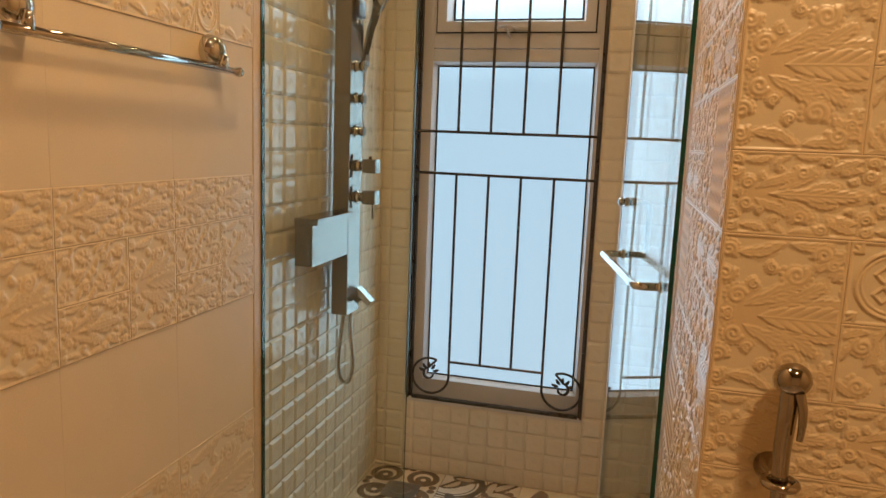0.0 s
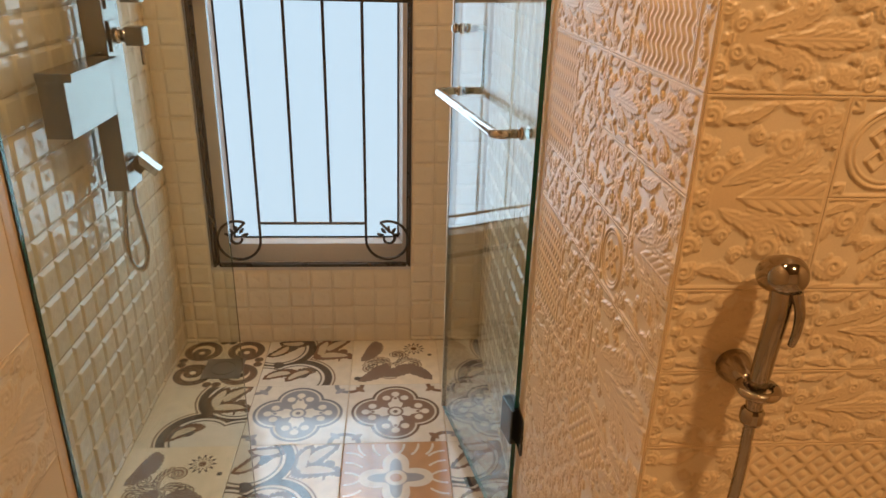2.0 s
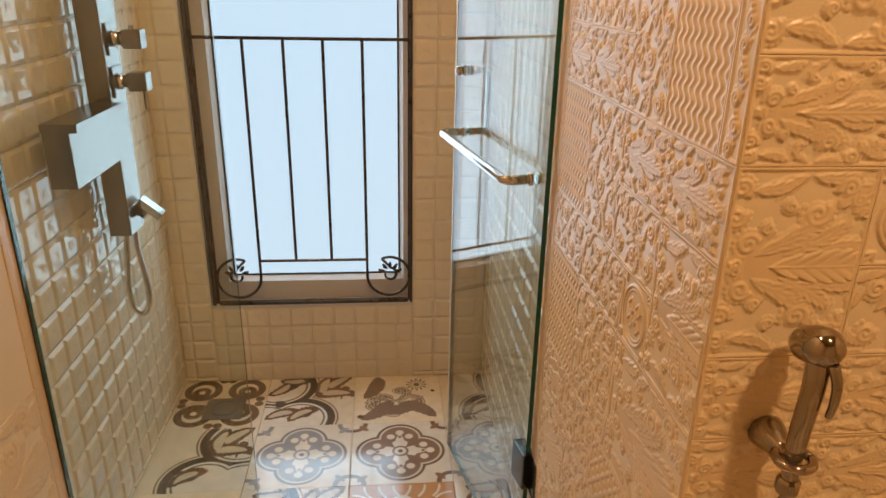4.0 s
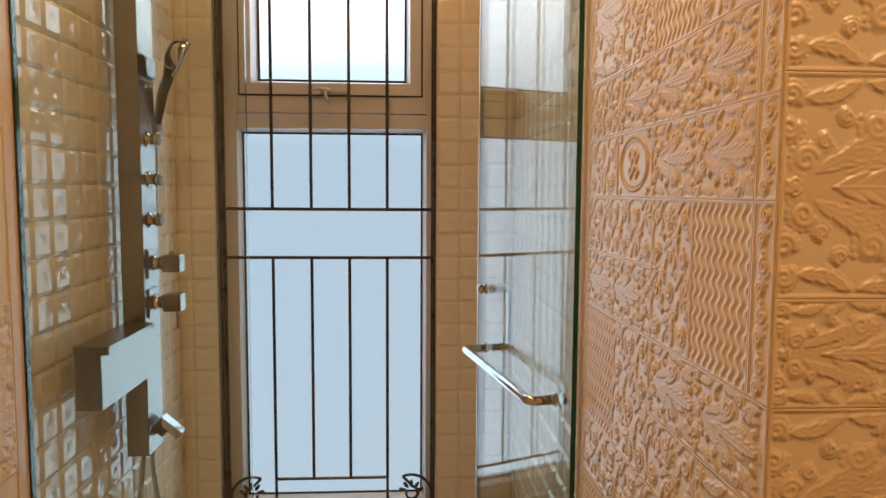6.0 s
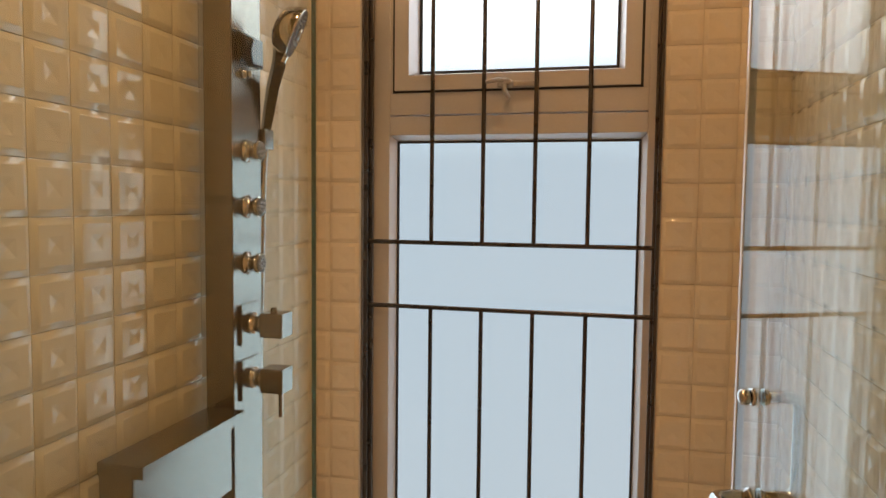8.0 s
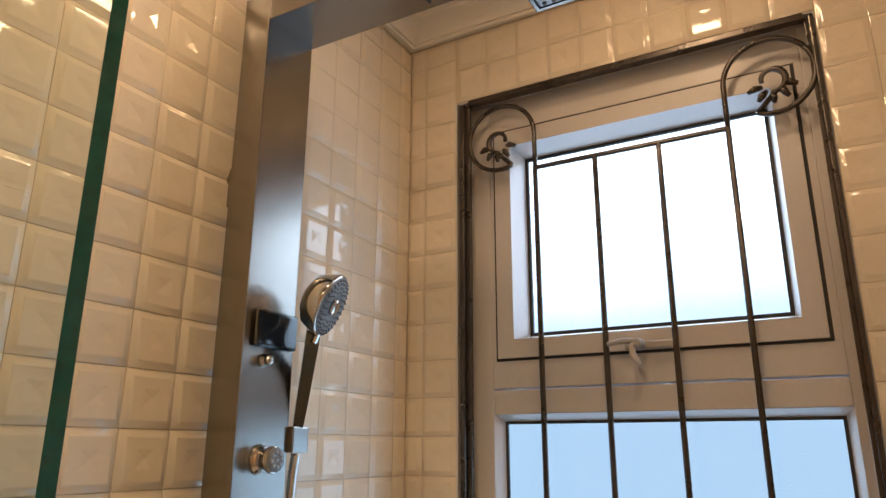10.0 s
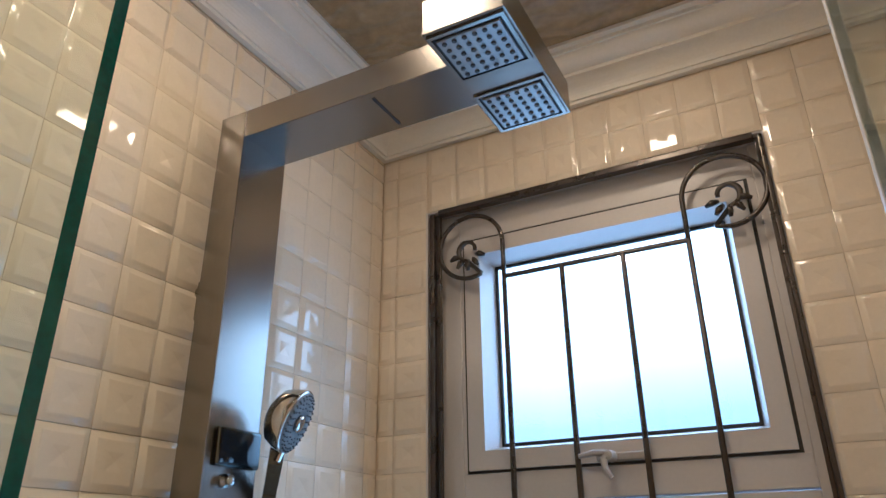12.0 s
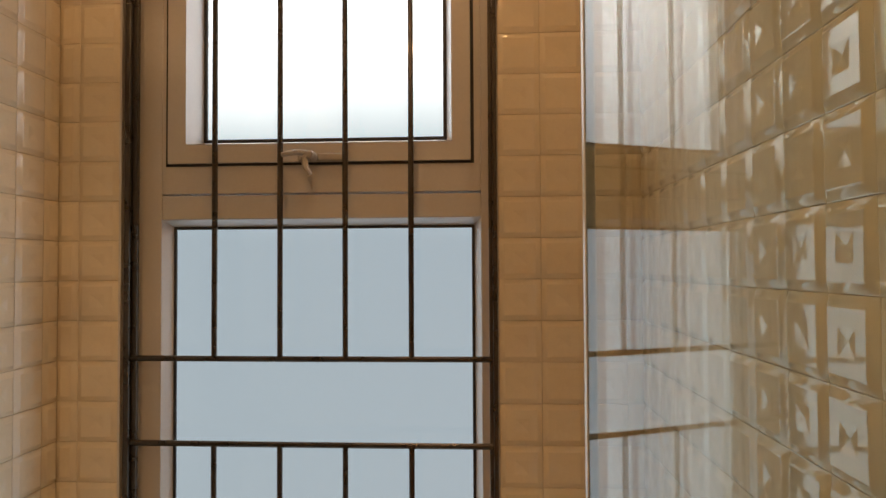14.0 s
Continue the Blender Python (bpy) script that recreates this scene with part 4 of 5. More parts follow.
def chain(f, rng):
    """A narrow upright border of facing volutes with a bead between."""
    n = max(1, int(round(f.h / 0.048)))
    for k in range(n):
        y0 = (k + 0.5) * f.h / n
        for s in (1, -1):
            coil(f, f.w * (0.5 + 0.06 * s), y0 + s * 0.23 * f.h / n, f.w * 0.24, s * 1.57, s, 0.0012, 0.0016)
        f.stroke(np.array([[f.w / 2, (k + 1) * f.h / n]]), 0.0036, 0.0028)
    return f


def lattice(f, rng):
    """Crossing ribs with a petal in each opening."""
    p = 0.034
    a, b3 = (f.u + f.v) / p, (f.u - f.v) / p
    ribs = np.maximum(np.cos(np.pi * a) ** 2, np.cos(np.pi * b3) ** 2)
    f.z = 0.0022 * np.clip((ribs - 0.72) / 0.28, 0, 1) ** 0.6
    pet = np.clip(np.sin(np.pi * a) ** 2 * np.sin(np.pi * b3) ** 2 - 0.45, 0, 1)
    f.z = np.maximum(f.z, 0.003 * pet)
    return f


MOTIFS = {"damask": damask, "vine": vine, "waves": waves, "medal": medallion, "chain": chain, "lattice": lattice, "plain": lambda f, rng: f}


def shell(name, f, thick=0.006, colors=None, rib=0.0):
    """A mesh of the field, with a skirt down to the bed."""
    nx, ny = f.nx, f.ny
    lip = np.minimum(np.minimum(f.u, f.w - f.u), np.minimum(f.v, f.h - f.v))
    z = np.maximum(f.z * np.clip((lip - 0.002) / 0.002, 0, 1), rib * np.clip((0.0040 - lip) / 0.0012, 0, 1))
    co = np.stack([f.u - f.w / 2, f.v - f.h / 2, z], 2).reshape(-1, 3)
    idx = np.arange(nx * ny).reshape(ny, nx)
    quads = np.stack([idx[:-1, :-1], idx[:-1, 1:], idx[1:, 1:], idx[1:, :-1]], 2).reshape(-1, 4)
    loop = np.concatenate([idx[0, :-1], idx[:-1, -1], idx[-1, :0:-1], idx[:0:-1, 0]])
    low = co[loop].copy()
    low[:, 2] = -thick
    base = len(co) + np.arange(len(loop))
    nxt = np.roll(np.arange(len(loop)), -1)
    skirt = np.stack([loop, base, base[nxt], loop[nxt]], 1)
    allco, faces = np.concatenate([co, low]), np.concatenate([quads, skirt])
    me = bpy.data.meshes.new(name)
    me.vertices.add(len(allco)), me.loops.add(faces.size), me.polygons.add(len(faces))
    me.vertices.foreach_set("co", allco.ravel().astype(np.float32))
    me.loops.foreach_set("vertex_index", faces.ravel().astype(np.int32))
    me.polygons.foreach_set("loop_start", (np.arange(len(faces)) * 4).astype(np.int32))
    smooth = np.full(len(faces), nx > 10)
    smooth[len(quads):] = False
    me.polygons.foreach_set("use_smooth", smooth)
    if colors is not None:
        rgba = np.ones((len(allco), 4), np.float32)
        rgba[:len(co), :3] = colors.reshape(-1, 3)
        rgba[len(co):, :3] = (0.3, 0.25, 0.2)
        layer = me.attributes.new("pattern", "FLOAT_COLOR", "POINT")
        layer.data.foreach_set("color", rgba.ravel())
    me.update(), me.validate()
    return me


MESHES = {}


def emboss_mesh(kind, w, h, seed, step):
    key = (kind, round(w, 3), round(h, 3), seed, step)
    if key not in MESHES:
        f = Field(w, h, step if kind != "plain" else max(w, h) / 3)
        MOTIFS[kind](f, random.Random(seed))
        f.z = f.z.clip(0, 0.0046)
        me = shell("embossed_tile", f, rib=0.0 if kind == "plain" else 0.0016)
        me.materials.append(M_PLAIN if kind == "plain" else M_EMBOSS)
        MESHES[key] = me
    return MESHES[key]


def lay(wall, origin, along, u0, u1, z0, z1, kind, seed=0, step=0.0013, gap=0.0003):
    """One wall tile: origin is where u = 0, along the direction of u; the face looks to along x up turned outwards."""
    w, h = u1 - u0 - gap, z1 - z0 - gap
    ax = Vector(along)
    out = ax.cross(Vector((0, 0, 1)))
    m = Matrix.Identity(4)
    for r in range(3):
        m[r][0], m[r][1], m[r][2] = ax[r], (0, 0, 1)[r], out[r]
    m.translation = Vector(origin) + ax * (u0 + u1) / 2 + Vector((0, 0, (z0 + z1) / 2))
    ob = new("plain_tile" if kind == "plain" else "embossed_tile", emboss_mesh(kind, w, h, seed, step))
    ob.parent = wall
    ob.matrix_basis = m
    return ob


MOD = 0.0962
ZR = lambda k: 1.205 + k * MOD     # courses counted from the joint at 1.205 m
# facing wall, looking towards the entrance side (u runs to +x)
FO, FA = (RR, RY, 0), (1, 0, 0)
for u0, u1, k0, k1, kind, seed in (
        (0, 0.135, 5, 7, "damask", 1), (0, 0.135, 3, 5, "damask", 1), (0.135, 0.235, 4, 5, "vine", 2), (0.135, 0.235, 5, 7, "damask", 3), (0.235, 0.60, 4, 7, "damask", 4),
        (0, 0.135, 1, 3, "damask", 5), (0.135, 0.235, 3, 4, "medal", 1), (0.135, 0.235, 2, 3, "medal", 1), (0.135, 0.235, 1, 2, "vine", 6), (0.235, 0.60, 1, 4, "damask", 7),
        (0, 0.235, 0, 1, "damask", 8), (0.235, 0.60, 0, 1, "vine", 9),
        (0, 0.135, -2, 0, "damask", 10), (0.135, 0.235, -1, 0, "medal", 1), (0.135, 0.235, -2, -1, "vine", 11), (0.235, 0.60, -2, 0, "damask", 12),
        (0, 0.30, -3, -2, "damask", 13), (0.30, 0.60, -3, -2, "vine", 14), (0, 0.30, -4, -3, "damask", 15), (0.30, 0.60, -4, -3, "damask", 16),
        (0, 0.121, -6, -4, "damask", 17), (0.121, 0.30, -5, -4, "lattice", 18), (0.121, 0.30, -6, -5, "vine", 19), (0.30, 0.60, -6, -4, "damask", 20),
        (0, 0.30, -9, -6, "damask", 21), (0.30, 0.60, -9, -6, "damask", 22)):
    lay(wall_facing, FO, FA, u0, u1, ZR(k0), ZR(k1), kind, seed, 0.0012 if u0 < 0.2 else 0.003)
for k0, k1 in ((-12.52, -9), (7, 10), (10, 13.35)):
    for u0, u1 in ((0, 0.30), (0.30, 0.60)):
        lay(wall_facing, FO, FA, u0, u1, ZR(k0), ZR(k1), "vine" if k0 > 0 else "plain", 30, 0.004)
for i in range(3):
    for k0, k1 in ((-12.52, -6), (-6, 0), (0, 6), (6, 13.35)):
        lay(wall_facing, FO, FA, 0.60 + i * 0.21, 0.60 + (i + 1) * 0.21, ZR(k0), ZR(k1), "plain")

# jamb wall, seen from the entrance; u runs from the shower edge towards the camera
JL = 0.598
JO, JA = (RR, RY + JL, 0), (0, -1, 0)
Y = lambda y: RY + JL - y
RA, RB, RC = 1.87, 2.83, 3.75      # courses that don't keep to the module
for y0, y1, k0, k1, kind, seed in (
        (1.617, 1.79, 6, 8, "damask", 41), (1.79, 2.09, 6, 8, "vine", 42), (2.09, 2.215, 6, 8, "waves", 43),
        (1.617, 1.79, RC, 6, "vine", 44), (1.79, 1.92, RC, 6, "waves", 45), (1.92, 2.05, RC, 6, "vine", 46), (2.05, 2.215, RC, 6, "damask", 39),
        (1.617, 1.655, RB, RC, "chain", 47), (1.655, 2.05, RB, RC, "damask", 48), (2.05, 2.215, RB, RC, "vine", 49),
        (1.617, 1.655, RA, RB, "chain", 47), (1.655, 1.92, RA, RB, "damask", 50), (1.92, 2.065, RA, RB, "medal", 2), (2.065, 2.215, RA, RB, "vine", 40),
        (1.617, 1.655, 0, RA, "chain", 51), (1.655, 1.79, 0, RA, "waves", 52), (1.79, 1.91, 0, RA, "vine", 53), (1.91, 2.215, 0.95, RA, "vine", 54), (1.91, 2.215, 0, 0.95, "damask", 55),
        (1.617, 1.91, -1, 0, "damask", 56), (1.91, 2.06, -2, 0, "vine", 57), (2.06, 2.215, -2, 0, "waves", 58),
        (1.757, 1.91, -2, -1, "vine", 38), (1.617, 1.757, -3, -1, "damask", 59),
        (1.757, 1.85, -3, -2, "medal", 3), (1.85, 2.215, -3, -2, "vine", 61),
        (1.617, 1.85, -5, -3, "damask", 60), (1.85, 2.04, -5, -3, "vine", 62), (2.04, 2.215, -5, -3, "waves", 63),
        (1.90, 2.08, -6, -5, "vine", 65), (2.08, 2.215, -6, -5, "damask", 66), (1.617, 1.77, -6, -5, "damask", 67), (1.77, 1.90, -6, -5, "lattice", 68),
        (1.617, 1.70, -8, -6, "damask", 69), (1.70, 1.81, -8, -6, "medal", 4), (1.81, 2.04, -8, -6, "vine", 70), (2.04, 2.215, -8, -6, "damask", 71),
        (1.617, 1.92, -9.5, -8, "damask", 72), (1.92, 2.215, -9.5, -8, "vine", 73)):
    lay(wall_jamb, JO, JA, Y(y1), Y(y0), ZR(k0), ZR(k1), kind, seed)
for k0, k1 in ((-12.52, -9.5), (8, 10.7), (10.7, 13.35)):
    for y0, y1 in ((1.617, 1.92), (1.92, 2.215)):
        lay(wall_jamb, JO, JA, Y(y1), Y(y0), ZR(k0), ZR(k1), "vine", 80, 0.004)

# dressing wall: bands of plain and embossed tiles; u runs from the camera towards the shower
DO, DA = (RL, ROOM_Y, 0), (0, 1, 0)
D = lambda y: y - ROOM_Y
edges = (2.222, 1.925, 1.625, 1.325, 1.025, 0.725, 0.425, 0.125, -0.3, -0.9)
for i, (y1, y0) in enumerate(zip(edges, edges[1:])):
    for k0, k1, kind in ((-12.52, -9, "plain"), (-9, -6, "mix"), (-6, -3, "plain"), (-3, 0, "mix"), (0, 3, "plain"), (3, 6, "mix"), (6, 9, "mix"), (9, 13.35, "plain")):
        if kind == "plain" or i > 5:
            lay(wall_dressing, DO, DA, D(y0), D(y1), ZR(k0), ZR(k1), "plain")
            continue
        st = 0.0022 if i < 3 else 0.0035
        ya = y1 - 0.135
        yb = y1 - 0.22
        if k0 == -3:
            lay(wall_dressing, DO, DA, D(y0), D(y1), ZR(-1), ZR(0), "damask", 90 + i, st)
            lay(wall_dressing, DO, DA, D(ya), D(y1), ZR(-3), ZR(-1), "damask", 100 + i, st)
            lay(wall_dressing, DO, DA, D(y0), D(ya), ZR(-2), ZR(-1), "vine", 110 + i, st)
            lay(wall_dressing, DO, DA, D(y0), D(ya), ZR(-3), ZR(-2), "damask", 120 + i, st)
        elif k0 == 3:
            lay(wall_dressing, DO, DA, D(ya), D(y1), ZR(3), ZR(6), "damask", 130 + i, st)
            lay(wall_dressing, DO, DA, D(yb), D(ya), ZR(3), ZR(4.15), "medal", 5, st)
            lay(wall_dressing, DO, DA, D(yb), D(ya), ZR(4.15), ZR(6), "damask", 135 + i, st)
            lay(wall_dressing, DO, DA, D(y0), D(yb), ZR(3), ZR(6), "vine", 138 + i, st)
        else:
            lay(wall_dressing, DO, DA, D(y0), D(y1), ZR(k0), ZR(k1), "damask", 140 + i, st)

# ---- patterned floor tiles ----
CREAM, INK, BROWN = np.array((0.74, 0.65, 0.50)), np.array((0.05, 0.040, 0.036)), np.array((0.17, 0.095, 0.055))
SLATE, PALE, TAN = np.array((0.13, 0.135, 0.15)), np.array((0.76, 0.72, 0.64)), np.array((0.50, 0.27, 0.12))
FS = 0.298


class Print:
    """A printed tile: colours laid over a ground by soft-edged masks."""

    def __init__(self, ground):
        self.f = Field(FS, FS, 0.0021)
        self.c = np.broadcast_to(ground, (*self.f.u.shape, 3)).astype(float).copy()
        self.x, self.y = self.f.u / FS * 2 - 1, self.f.v / FS * 2 - 1

    def fill(self, d, color, soft=0.012):
        """Lays color where d < 0."""
        a = np.clip(0.5 - d / (2 * soft), 0, 1)[..., None]
        self.c = self.c * (1 - a) + color * a

    def line(self, d, width, color):
        self.fill(np.abs(d) - width, color)

    def strokes(self, draw, color):
        f = Field(FS, FS, 0.0021)
        draw(f)
        a = np.clip(f.z * 2.2, 0, 1)[..., None]
        self.c = self.c * (1 - a) + color * a


def circ(p, cx, cy, r):
    return np.hypot(p.x - cx, p.y - cy) - r


def lobes(p, off, r):
    return np.minimum(np.minimum(circ(p, off, 0, r), circ(p, -off, 0, r)), np.minimum(circ(p, 0, off, r), circ(p, 0, -off, r)))


def print_quatrefoil(ground, ring, inside, flower):
    p = Print(ground)
    for sx in (-1, 1):
        for sy2 in (-1, 1):
            p.fill(circ(p, sx * 0.98, sy2 * 0.98, 0.30), ring * 1.4)
            p.fill(circ(p, sx * 0.98, sy2 * 0.98, 0.20), ground)
            p.fill(np.maximum(circ(p, sx * 0.70, sy2 * 0.88, 0.16), circ(p, sx * 0.88, sy2 * 0.70, 0.22)), ring * 1.8)
    q = lobes(p, 0.42, 0.50)
    p.fill(q, ring)
    p.fill(q + 0.06, ground)
    p.fill(q + 0.10, inside)
    a = np.arctan2(p.y, p.x)
    rr = np.hypot(p.x, p.y)
    p.fill(rr - (0.34 + 0.20 * np.cos(4 * a) ** 3), flower)
    for k in range(4):
        t = k * math.pi / 2
        for s in (-0.38, 0, 0.38):
            rad = 0.62 if s == 0 else 0.52
            p.fill(circ(p, rad * math.cos(t + s), rad * math.sin(t + s), 0.085), flower)
        p.fill(circ(p, 0.47 * math.cos(t), 0.47 * math.sin(t), 0.04), inside)
    p.fill(rr - 0.17, inside)
    p.fill(rr - 0.12, flower)
    p.fill(rr - 0.05, ring)
    return p


def print_arcs(flip, leafc):
    p = Print(PALE)
    if flip:
        p.x = -p.x
    d = np.minimum(circ(p, -0.75, 0.55, 0.78), circ(p, -0.2, -0.75, 0.72))
    d = np.minimum(d, circ(p, -1, -1, 0.9))
    p.strokes(lambda f: [acanthus(f, FS * a, FS * b3, g, FS * 0.34, FS * 0.10, 7, h2 * 0.3, 1, 0) for a, b3, g, h2 in ((0.02, 0.62, 0.5, 1), (0.30, 0.10, 1.0, -1), (0.05, 0.15, 0.7, -1), (0.12, 0.92, -0.3, 1))], BROWN * 0.9)
    p.strokes(lambda f: [coil(f, FS * a, FS * b3, FS * 0.055, g, h2, 1, 0) for a, b3, g, h2 in ((0.28, 0.78, 0.3, 1), (0.46, 0.22, 1.2, -1), (0.16, 0.42, 2.2, -1))], INK * 1.5)
    p.strokes(lambda f: [acanthus(f, FS * (a + 0.04 * math.cos(g)), FS * (b3 + 0.04 * math.sin(g)), g, FS * 0.22, FS * 0.045, 6, h2 * 0.3, 1, 0) for a, b3, g, h2 in ((0.02, 0.62, 0.5, 1), (0.30, 0.10, 1.0, -1), (0.05, 0.15, 0.7, -1), (0.12, 0.92, -0.3, 1))], CREAM * 0.8)
    p.fill(0.02 - d, CREAM)
    p.strokes(lambda f: [sprig(f, FS * a, FS * b3, g, FS * 0.2, h2, 0.0055, 1, 0) for a, b3, g, h2 in ((0.82, 0.85, 4.1, 1), (0.72, 0.70, 0.4, 1), (0.85, 0.5, 1.6, -1), (0.6, 0.92, 5.6, -1))], leafc)
    p.strokes(lambda f: [acanthus(f, FS * a, FS * b3, g, FS * 0.40, FS * 0.12, 8, 0.2, 1, 0) for a, b3, g in ((0.95, 0.98, 3.7), (0.98, 0.60, 2.9), (0.70, 0.97, 4.3))], leafc)
    p.strokes(lambda f: [acanthus(f, FS * (a + 0.05 * math.cos(g)), FS * (b3 + 0.05 * math.sin(g)), g, FS * 0.27, FS * 0.055, 7, 0.2, 1, 0) for a, b3, g in ((0.95, 0.98, 3.7), (0.98, 0.60, 2.9), (0.70, 0.97, 4.3))], CREAM * 0.85)
    p.line(d, 0.085, INK)
    p.line(d + 0.16, 0.018, INK)
    p.line(d - 0.14, 0.016, leafc)
    return p


def print_floral(seed):
    p = Print(CREAM * 1.12)
    rng = random.Random(seed)
    spots = [(0.45 + rng.uniform(-0.05, 0.05), 0.42, k * 0.9 + rng.uniform(-0.3, 0.3), 0.30, rng.choice((-1, 1))) for k in range(7)]
    p.strokes(lambda f: [sprig(f, FS * a, FS * b3, g, FS * s, h2, 0.0068, 1, 0) for a, b3, g, s, h2 in spots], BROWN * 1.1)
    p.strokes(lambda f: [sprig(f, FS * a, FS * b3, g, FS * s, h2, 0.0034, 1, 0) for a, b3, g, s, h2 in spots], CREAM * 0.8)
    p.strokes(lambda f: [sprig(f, FS * a, FS * b3, g + 0.2, FS * s * 0.9, h2, 0.0018, 1, 0) for a, b3, g, s, h2 in spots], INK)
    p.strokes(lambda f: [acanthus(f, FS * a, FS * b3, g, FS * 0.42, FS * 0.11, 8, 0.25, 1, 0) for a, b3, g in ((0.1, 0.08, 0.5), (0.3, 0.2, 0.1), (0.12, 0.5, 0.9), (0.9, 0.1, 2.2))], BROWN * 0.8 + 0.06)
    a, rr = np.arctan2(p.y - 0.5, p.x - 0.45), np.hypot(p.x - 0.45, p.y - 0.5)
    p.fill(rr - (0.20 + 0.06 * np.cos(12 * a)), INK * 2)
    p.fill(rr - (0.15 + 0.04 * np.cos(12 * a)), CREAM)
    p.fill(rr - 0.07, BROWN)
    p.fill(circ(p, 0.82, 0.22, 0.05), INK), p.fill(circ(p, -0.85, -0.75, 0.07), INK)
    return p


def print_petals():
    p = Print(TAN)
    for s in (-1, 1):
        for e2 in (-1, 1):
            p.strokes(lambda f: [f.stroke(bend(FS * (0.5 + s * 0.46), FS * (0.5 + e2 * t), math.pi * (s > 0) + 0, FS * 0.16, s * e2 * 0.8, 12), 0.004, 1) for t in (0.08, 0.22, 0.36)], PALE)
            p.strokes(lambda f: [f.stroke(bend(FS * (0.5 + e2 * t), FS * (0.5 + s * 0.46), -s * 1.57, FS * 0.16, -s * e2 * 0.8, 12), 0.004, 1) for t in (0.08, 0.22, 0.36)], PALE)
    a, rr = np.arctan2(p.y, p.x), np.hypot(p.x, p.y)
    p.fill(rr - (0.34 + 0.34 * np.abs(np.cos(2 * a)) ** 1.2), PALE)
    p.fill(rr - (0.22 + 0.30 * np.abs(np.cos(2 * a)) ** 4), SLATE * 2.2)
    p.fill(rr - 0.20, PALE), p.fill(rr - 0.11, TAN)
    return p


def print_rings():
    p = Print(CREAM)
    for sx in (-1, 1):
        for sy2 in (-1, 1):
            p.line(circ(p, sx * 0.5, sy2 * 0.5, 0.34), 0.085, BROWN * 0.7)
            p.line(circ(p, sx * 0.42, sy2 * 0.52, 0.14), 0.07, BROWN * 0.6)
            p.fill(circ(p, sx * 0.1, sy2 * 0.86, 0.10), BROWN * 0.8), p.fill(circ(p, sx * 0.9, sy2 * 0.1, 0.10), BROWN * 0.8)
    return p


m, nt, n, l, b = nodes_of("printed cement tile")
at, ns, mrg, vm = n.new("ShaderNodeAttribute"), n.new("ShaderNodeTexNoise"), n.new("ShaderNodeMapRange"), n.new("ShaderNodeVectorMath")
at.attribute_name = "pattern"
ns.inputs["Scale"].default_value, ns.inputs["Detail"].default_value = 28, 5
mrg.inputs["To Min"].default_value, mrg.inputs["To Max"].default_value = 0.78, 1.18
vm.operation = "SCALE"
tcf = n.new("ShaderNodeTexCoord")
l.new(tcf.outputs["Object"], ns.inputs[0]), l.new(ns.outputs[0], mrg.inputs[0]), l.new(at.outputs["Vector"], vm.inputs[0]), l.new(mrg.outputs[0], vm.inputs["Scale"])
l.new(vm.outputs[0], b.inputs["Base Color"])
mr2 = n.new("ShaderNodeMapRange")
mr2.inputs["To Min"].default_value, mr2.inputs["To Max"].default_value = 0.12, 0.30
l.new(ns.outputs[0], mr2.inputs[0]), l.new(mr2.outputs[0], b.inputs["Roughness"])
b.inputs["Coat Weight"].default_value, b.inputs["Coat Roughness"].default_value = 1.0, 0.10
b.inputs["Coat IOR"].default_value = 1.8
b.inputs["Specular IOR Level"].default_value = 0.8
M_PRINT = m
PRINTS = {"grey": lambda: print_quatrefoil(PALE, SLATE * 1.4, SLATE * 2.2, PALE * 1.05), "dark": lambda: print_quatrefoil(PALE, BROWN * 0.75, BROWN * 1.1 + 0.04, PALE * 1.05), "arc": lambda: print_arcs(False, BROWN),
          "arc2": lambda: print_arcs(True, BROWN * 0.8), "floral": lambda: print_floral(3), "floral2": lambda: print_floral(8), "petal": print_petals, "ring": print_rings}
for key in PRINTS:
    pr = PRINTS[key]()
    pr.f.z[:] = 0
    PRINTS[key] = shell("floor_tile", pr.f, 0.006, pr.c)
    PRINTS[key].materials.append(M_PRINT)
ROWS_F = (3.108, 2.816, 2.518, 2.221, 1.922, 1.623, 1.324, 1.025)
PLAN = ("ring arc floral arc2", "arc2 grey dark grey", "floral2 arc petal arc", "grey floral floral2 arc2", "dark petal arc ring", "arc floral grey arc2", "floral2 dark ring petal", "arc grey floral arc2")
for y, row in zip(ROWS_F, PLAN):
    for i, key in enumerate(row.split()):
        ob = new("floor_tile", PRINTS[key])
        ob.parent = floor
        ob.location = (-0.95 + 0.3 * i, y if y < 3.1 else 3.114, 0)
        ob.rotation_euler = (0, 0, radians(90 * ((i * 3 + int(y * 10)) % 4)) if key in ("grey", "dark", "petal", "ring") else 0)
for i in range(4):
    for j in range(7):
        ob = new("floor_tile", PRINTS[("arc", "floral", "grey", "dark")[(i + j) % 4]])
        ob.parent = floor
        ob.location = (0.25 + 0.3 * i, 1.425 - 0.299 * j, 0) if i < 3 else (-0.95 + 0.3 * (j % 4), 0.726 - 0.299 * (j // 4), 0)

# ---- glazed pillow tiles ----
PU, PV = 0.0744, 0.0730


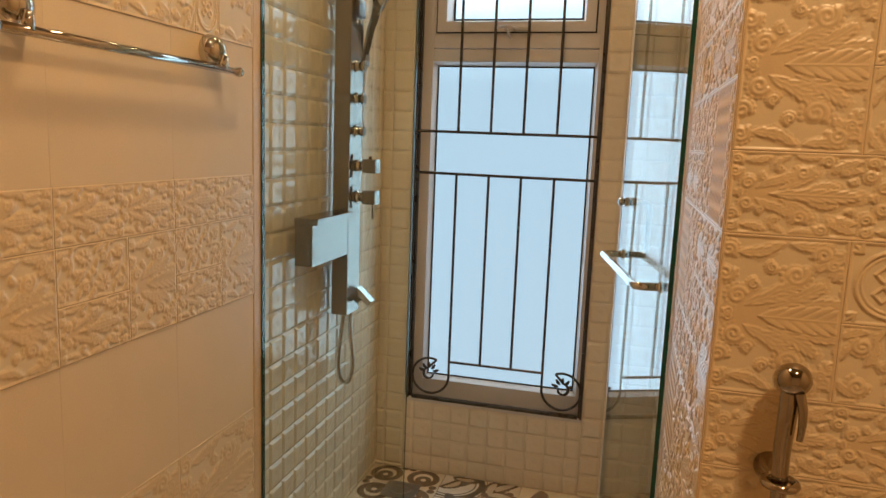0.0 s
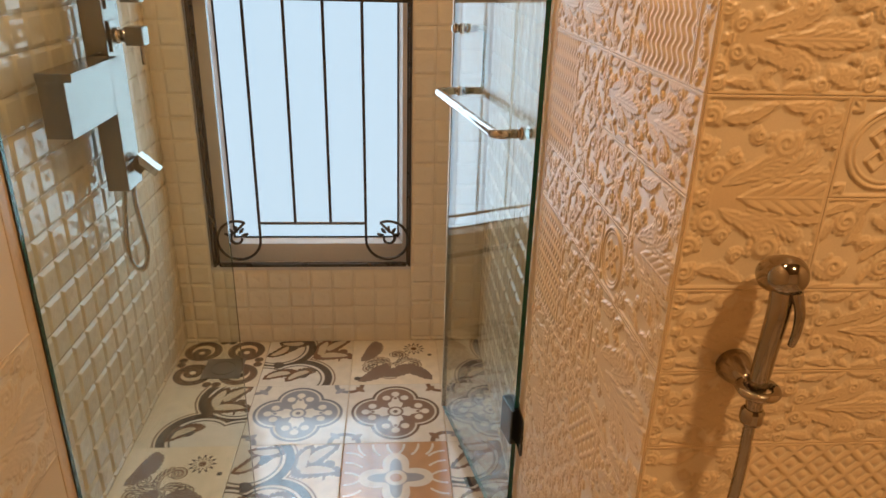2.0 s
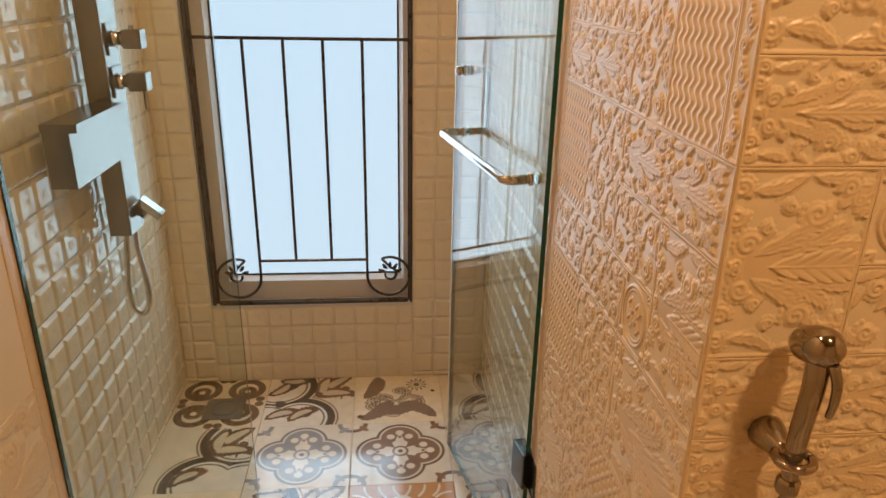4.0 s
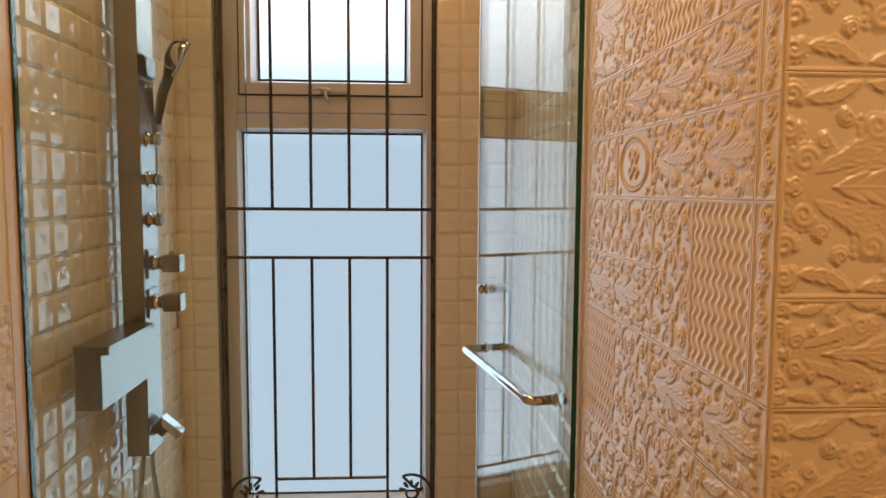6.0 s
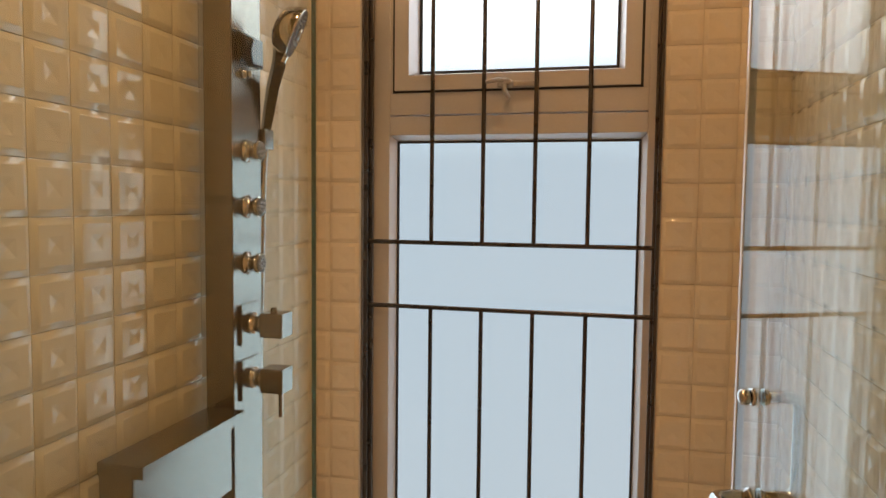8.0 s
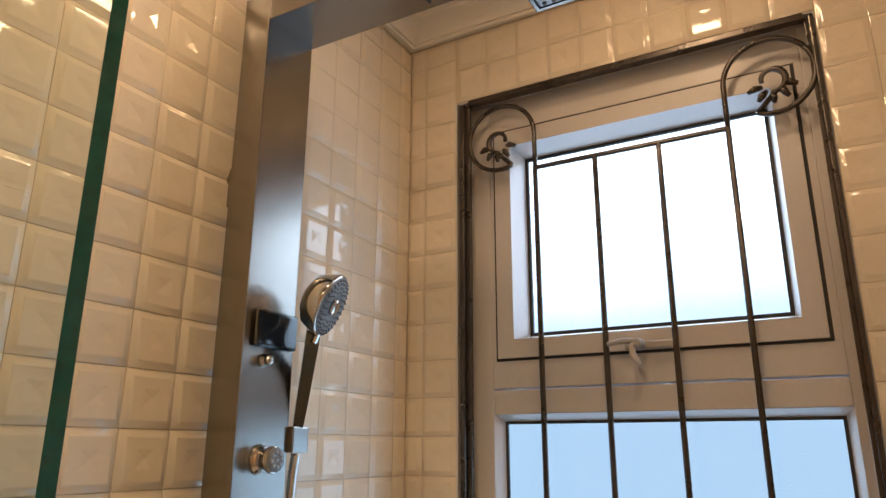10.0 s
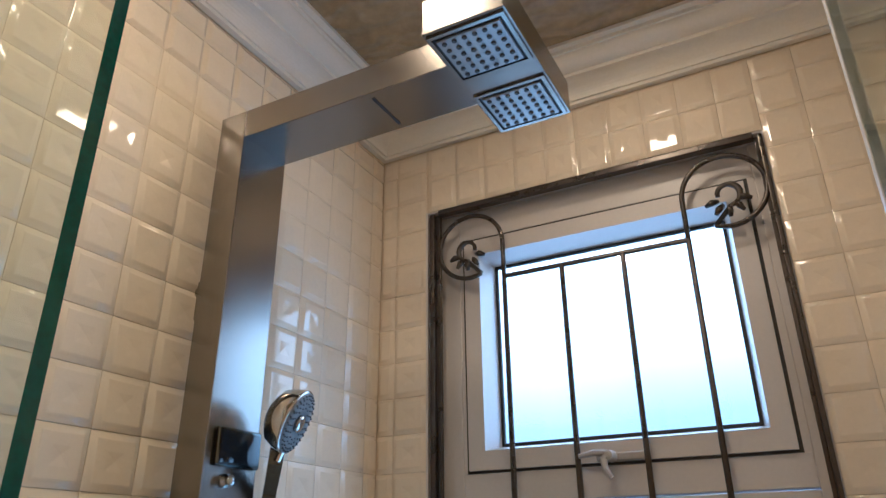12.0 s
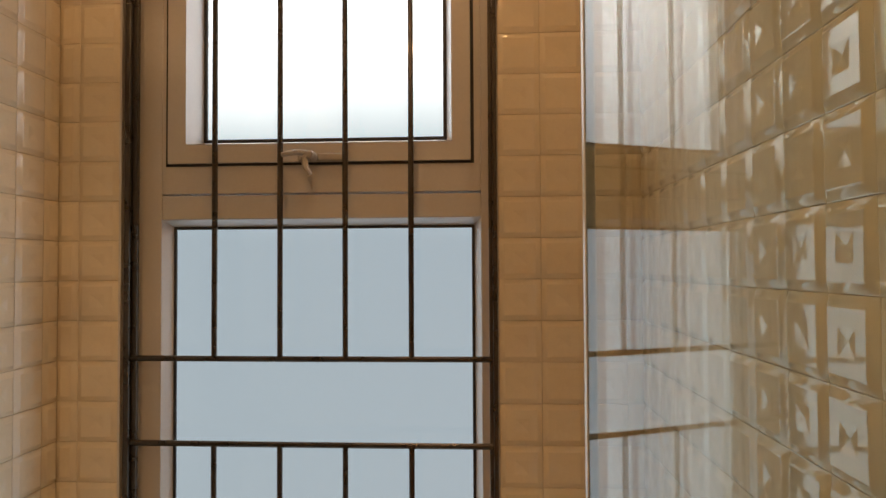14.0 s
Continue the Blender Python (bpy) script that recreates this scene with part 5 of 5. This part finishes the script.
def pillow(w, h):
    """One raised glazed square: narrow joint, sloped rim with a rounded lip, flat face with a shallow pyramid sunk in its middle."""
    key = ("pillow", round(w, 3), round(h, 3))
    if key in MESHES:
        return MESHES[key]
    bm = bmesh.new()
    full = w > 0.05 and h > 0.05
    fit_in = min(1.0, min(w, h) / 0.030)
    rings = [(0.0001, -0.0016), (0.0004, 0.0), (0.0013, 0.0003), (0.0074, 0.0043), (0.0088, 0.0051), (0.0104, 0.0055)]
    rings += [(0.0244, 0.0055), (0.0254, 0.0054)] if full else []
    prev = None
    for inset, z in rings:
        a, c = w / 2 - inset * fit_in, h / 2 - inset * fit_in
        ring = [bm.verts.new((x, y, z)) for x, y in ((-a, -c), (a, -c), (a, c), (-a, c))]
        if prev:
            for k in range(4):
                bm.faces.new((prev[k], prev[(k + 1) % 4], ring[(k + 1) % 4], ring[k]))
        prev = ring
    if full:
        low = bm.verts.new((0.001, 0.001, 0.0043))
        for k in range(4):
            bm.faces.new((prev[k], prev[(k + 1) % 4], low))
    else:
        bm.faces.new(prev)
    me = bpy.data.meshes.new("tile")
    for k, fc2 in enumerate(bm.faces):
        fc2.smooth = 8 <= k < 16
    bm.to_mesh(me)
    bm.free()
    me.materials.append(M_GLAZED)
    MESHES[key] = me
    return me


def joined(wall, places):
    """Those past the count of single pieces, as one mesh."""
    co, faces = [], []
    for me, m in places:
        base = len(co)
        co += [tuple(m @ v.co) for v in me.vertices]
        faces += [tuple(base + i for i in p.vertices) for p in me.polygons]
    if co:
        me = bpy.data.meshes.new("tiles")
        me.from_pydata(co, [], faces)
        me.materials.append(M_GLAZED)
        ob = new("tiles", me)
        ob.parent = wall
        tagged(ob, kind="stuff")


def clad(wall, origin, along, us, zs, keep, single):
    """Squares between the joints us and zs of a wall, where keep(u, z) holds."""
    ax = Vector(along)
    out = ax.cross(Vector((0, 0, 1)))
    rest, rng = [], random.Random(7)
    for u0, u1 in zip(us, us[1:]):
        for z0, z1 in zip(zs, zs[1:]):
            if u1 - u0 < 0.012 or z1 - z0 < 0.012 or not keep((u0 + u1) / 2, (z0 + z1) / 2):
                continue
            m = Matrix.Identity(4)
            for r in range(3):
                m[r][0], m[r][1], m[r][2] = ax[r], (0, 0, 1)[r], out[r]
            m.translation = Vector(origin) + ax * (u0 + u1) / 2 + Vector((0, 0, (z0 + z1) / 2))
            m = m @ Matrix.Rotation(rng.gauss(0, 0.004), 4, "X") @ Matrix.Rotation(rng.gauss(0, 0.004), 4, "Y")
            me = pillow(u1 - u0, z1 - z0)
            if single((u0 + u1) / 2, (z0 + z1) / 2):
                ob = new("tile", me)
                ob.parent = wall
                ob.matrix_basis = m
            else:
                rest.append((me, m))
    joined(wall, rest)


def steps(a, b3, first, pitch):
    out, x = [a], first
    while x < b3 - 0.004:
        if x > a + 0.004:
            out.append(x)
        x += pitch
    return out + [b3]


zs = steps(0.0, 2.40, 1.257 - 17 * PV, PV)
# back wall in four fields round the window (u runs to +x from the left corner)
B = lambda x: x - XL
left_w, right_w = B(WX0), B(WX1)
clad(wall_back, (XL, YB, 0), (1, 0, 0), steps(0, left_w, B(-1.061), PU + 0.002), zs, lambda u, z: True, lambda u, z: z > 0.3)
clad(wall_back, (XL, YB, 0), (1, 0, 0), steps(right_w, B(XR), right_w + PU, PU), zs, lambda u, z: True, lambda u, z: z > 0.3)
clad(wall_back, (XL, YB, 0), (1, 0, 0), steps(left_w, right_w, B(-0.498) - 7 * 0.0686, 0.0686), steps(WZ1, 2.40, WZ1 + 0.079, 0.0735), lambda u, z: True, lambda u, z: True)
clad(wall_back, (XL, YB, 0), (1, 0, 0), steps(left_w, right_w, B(-0.498) - 7 * PU, PU), steps(0, WZ0 - 0.003, WZ0 - 0.003 - 3 * PV, PV), lambda u, z: True, lambda u, z: True)
# side walls (left: u runs to +y; right: u runs to -y)
L0 = YB - GY - 0.006
us = steps(0, L0, 2.537 - (GY + 0.006) - 4 * PU, PU)
clad(wall_left, (XL, GY + 0.006, 0), (0, 1, 0), us, zs, lambda u, z: True, lambda u, z: 0.75 < z < 2.3)
us = steps(0, L0, 0.048, PU + 0.0008)
clad(wall_right, (XR, YB, 0), (0, -1, 0), us, steps(0.0, 2.40, 1.255 - 17 * PV, PV), lambda u, z: True, lambda u, z: 0.9 < z < 2.3)
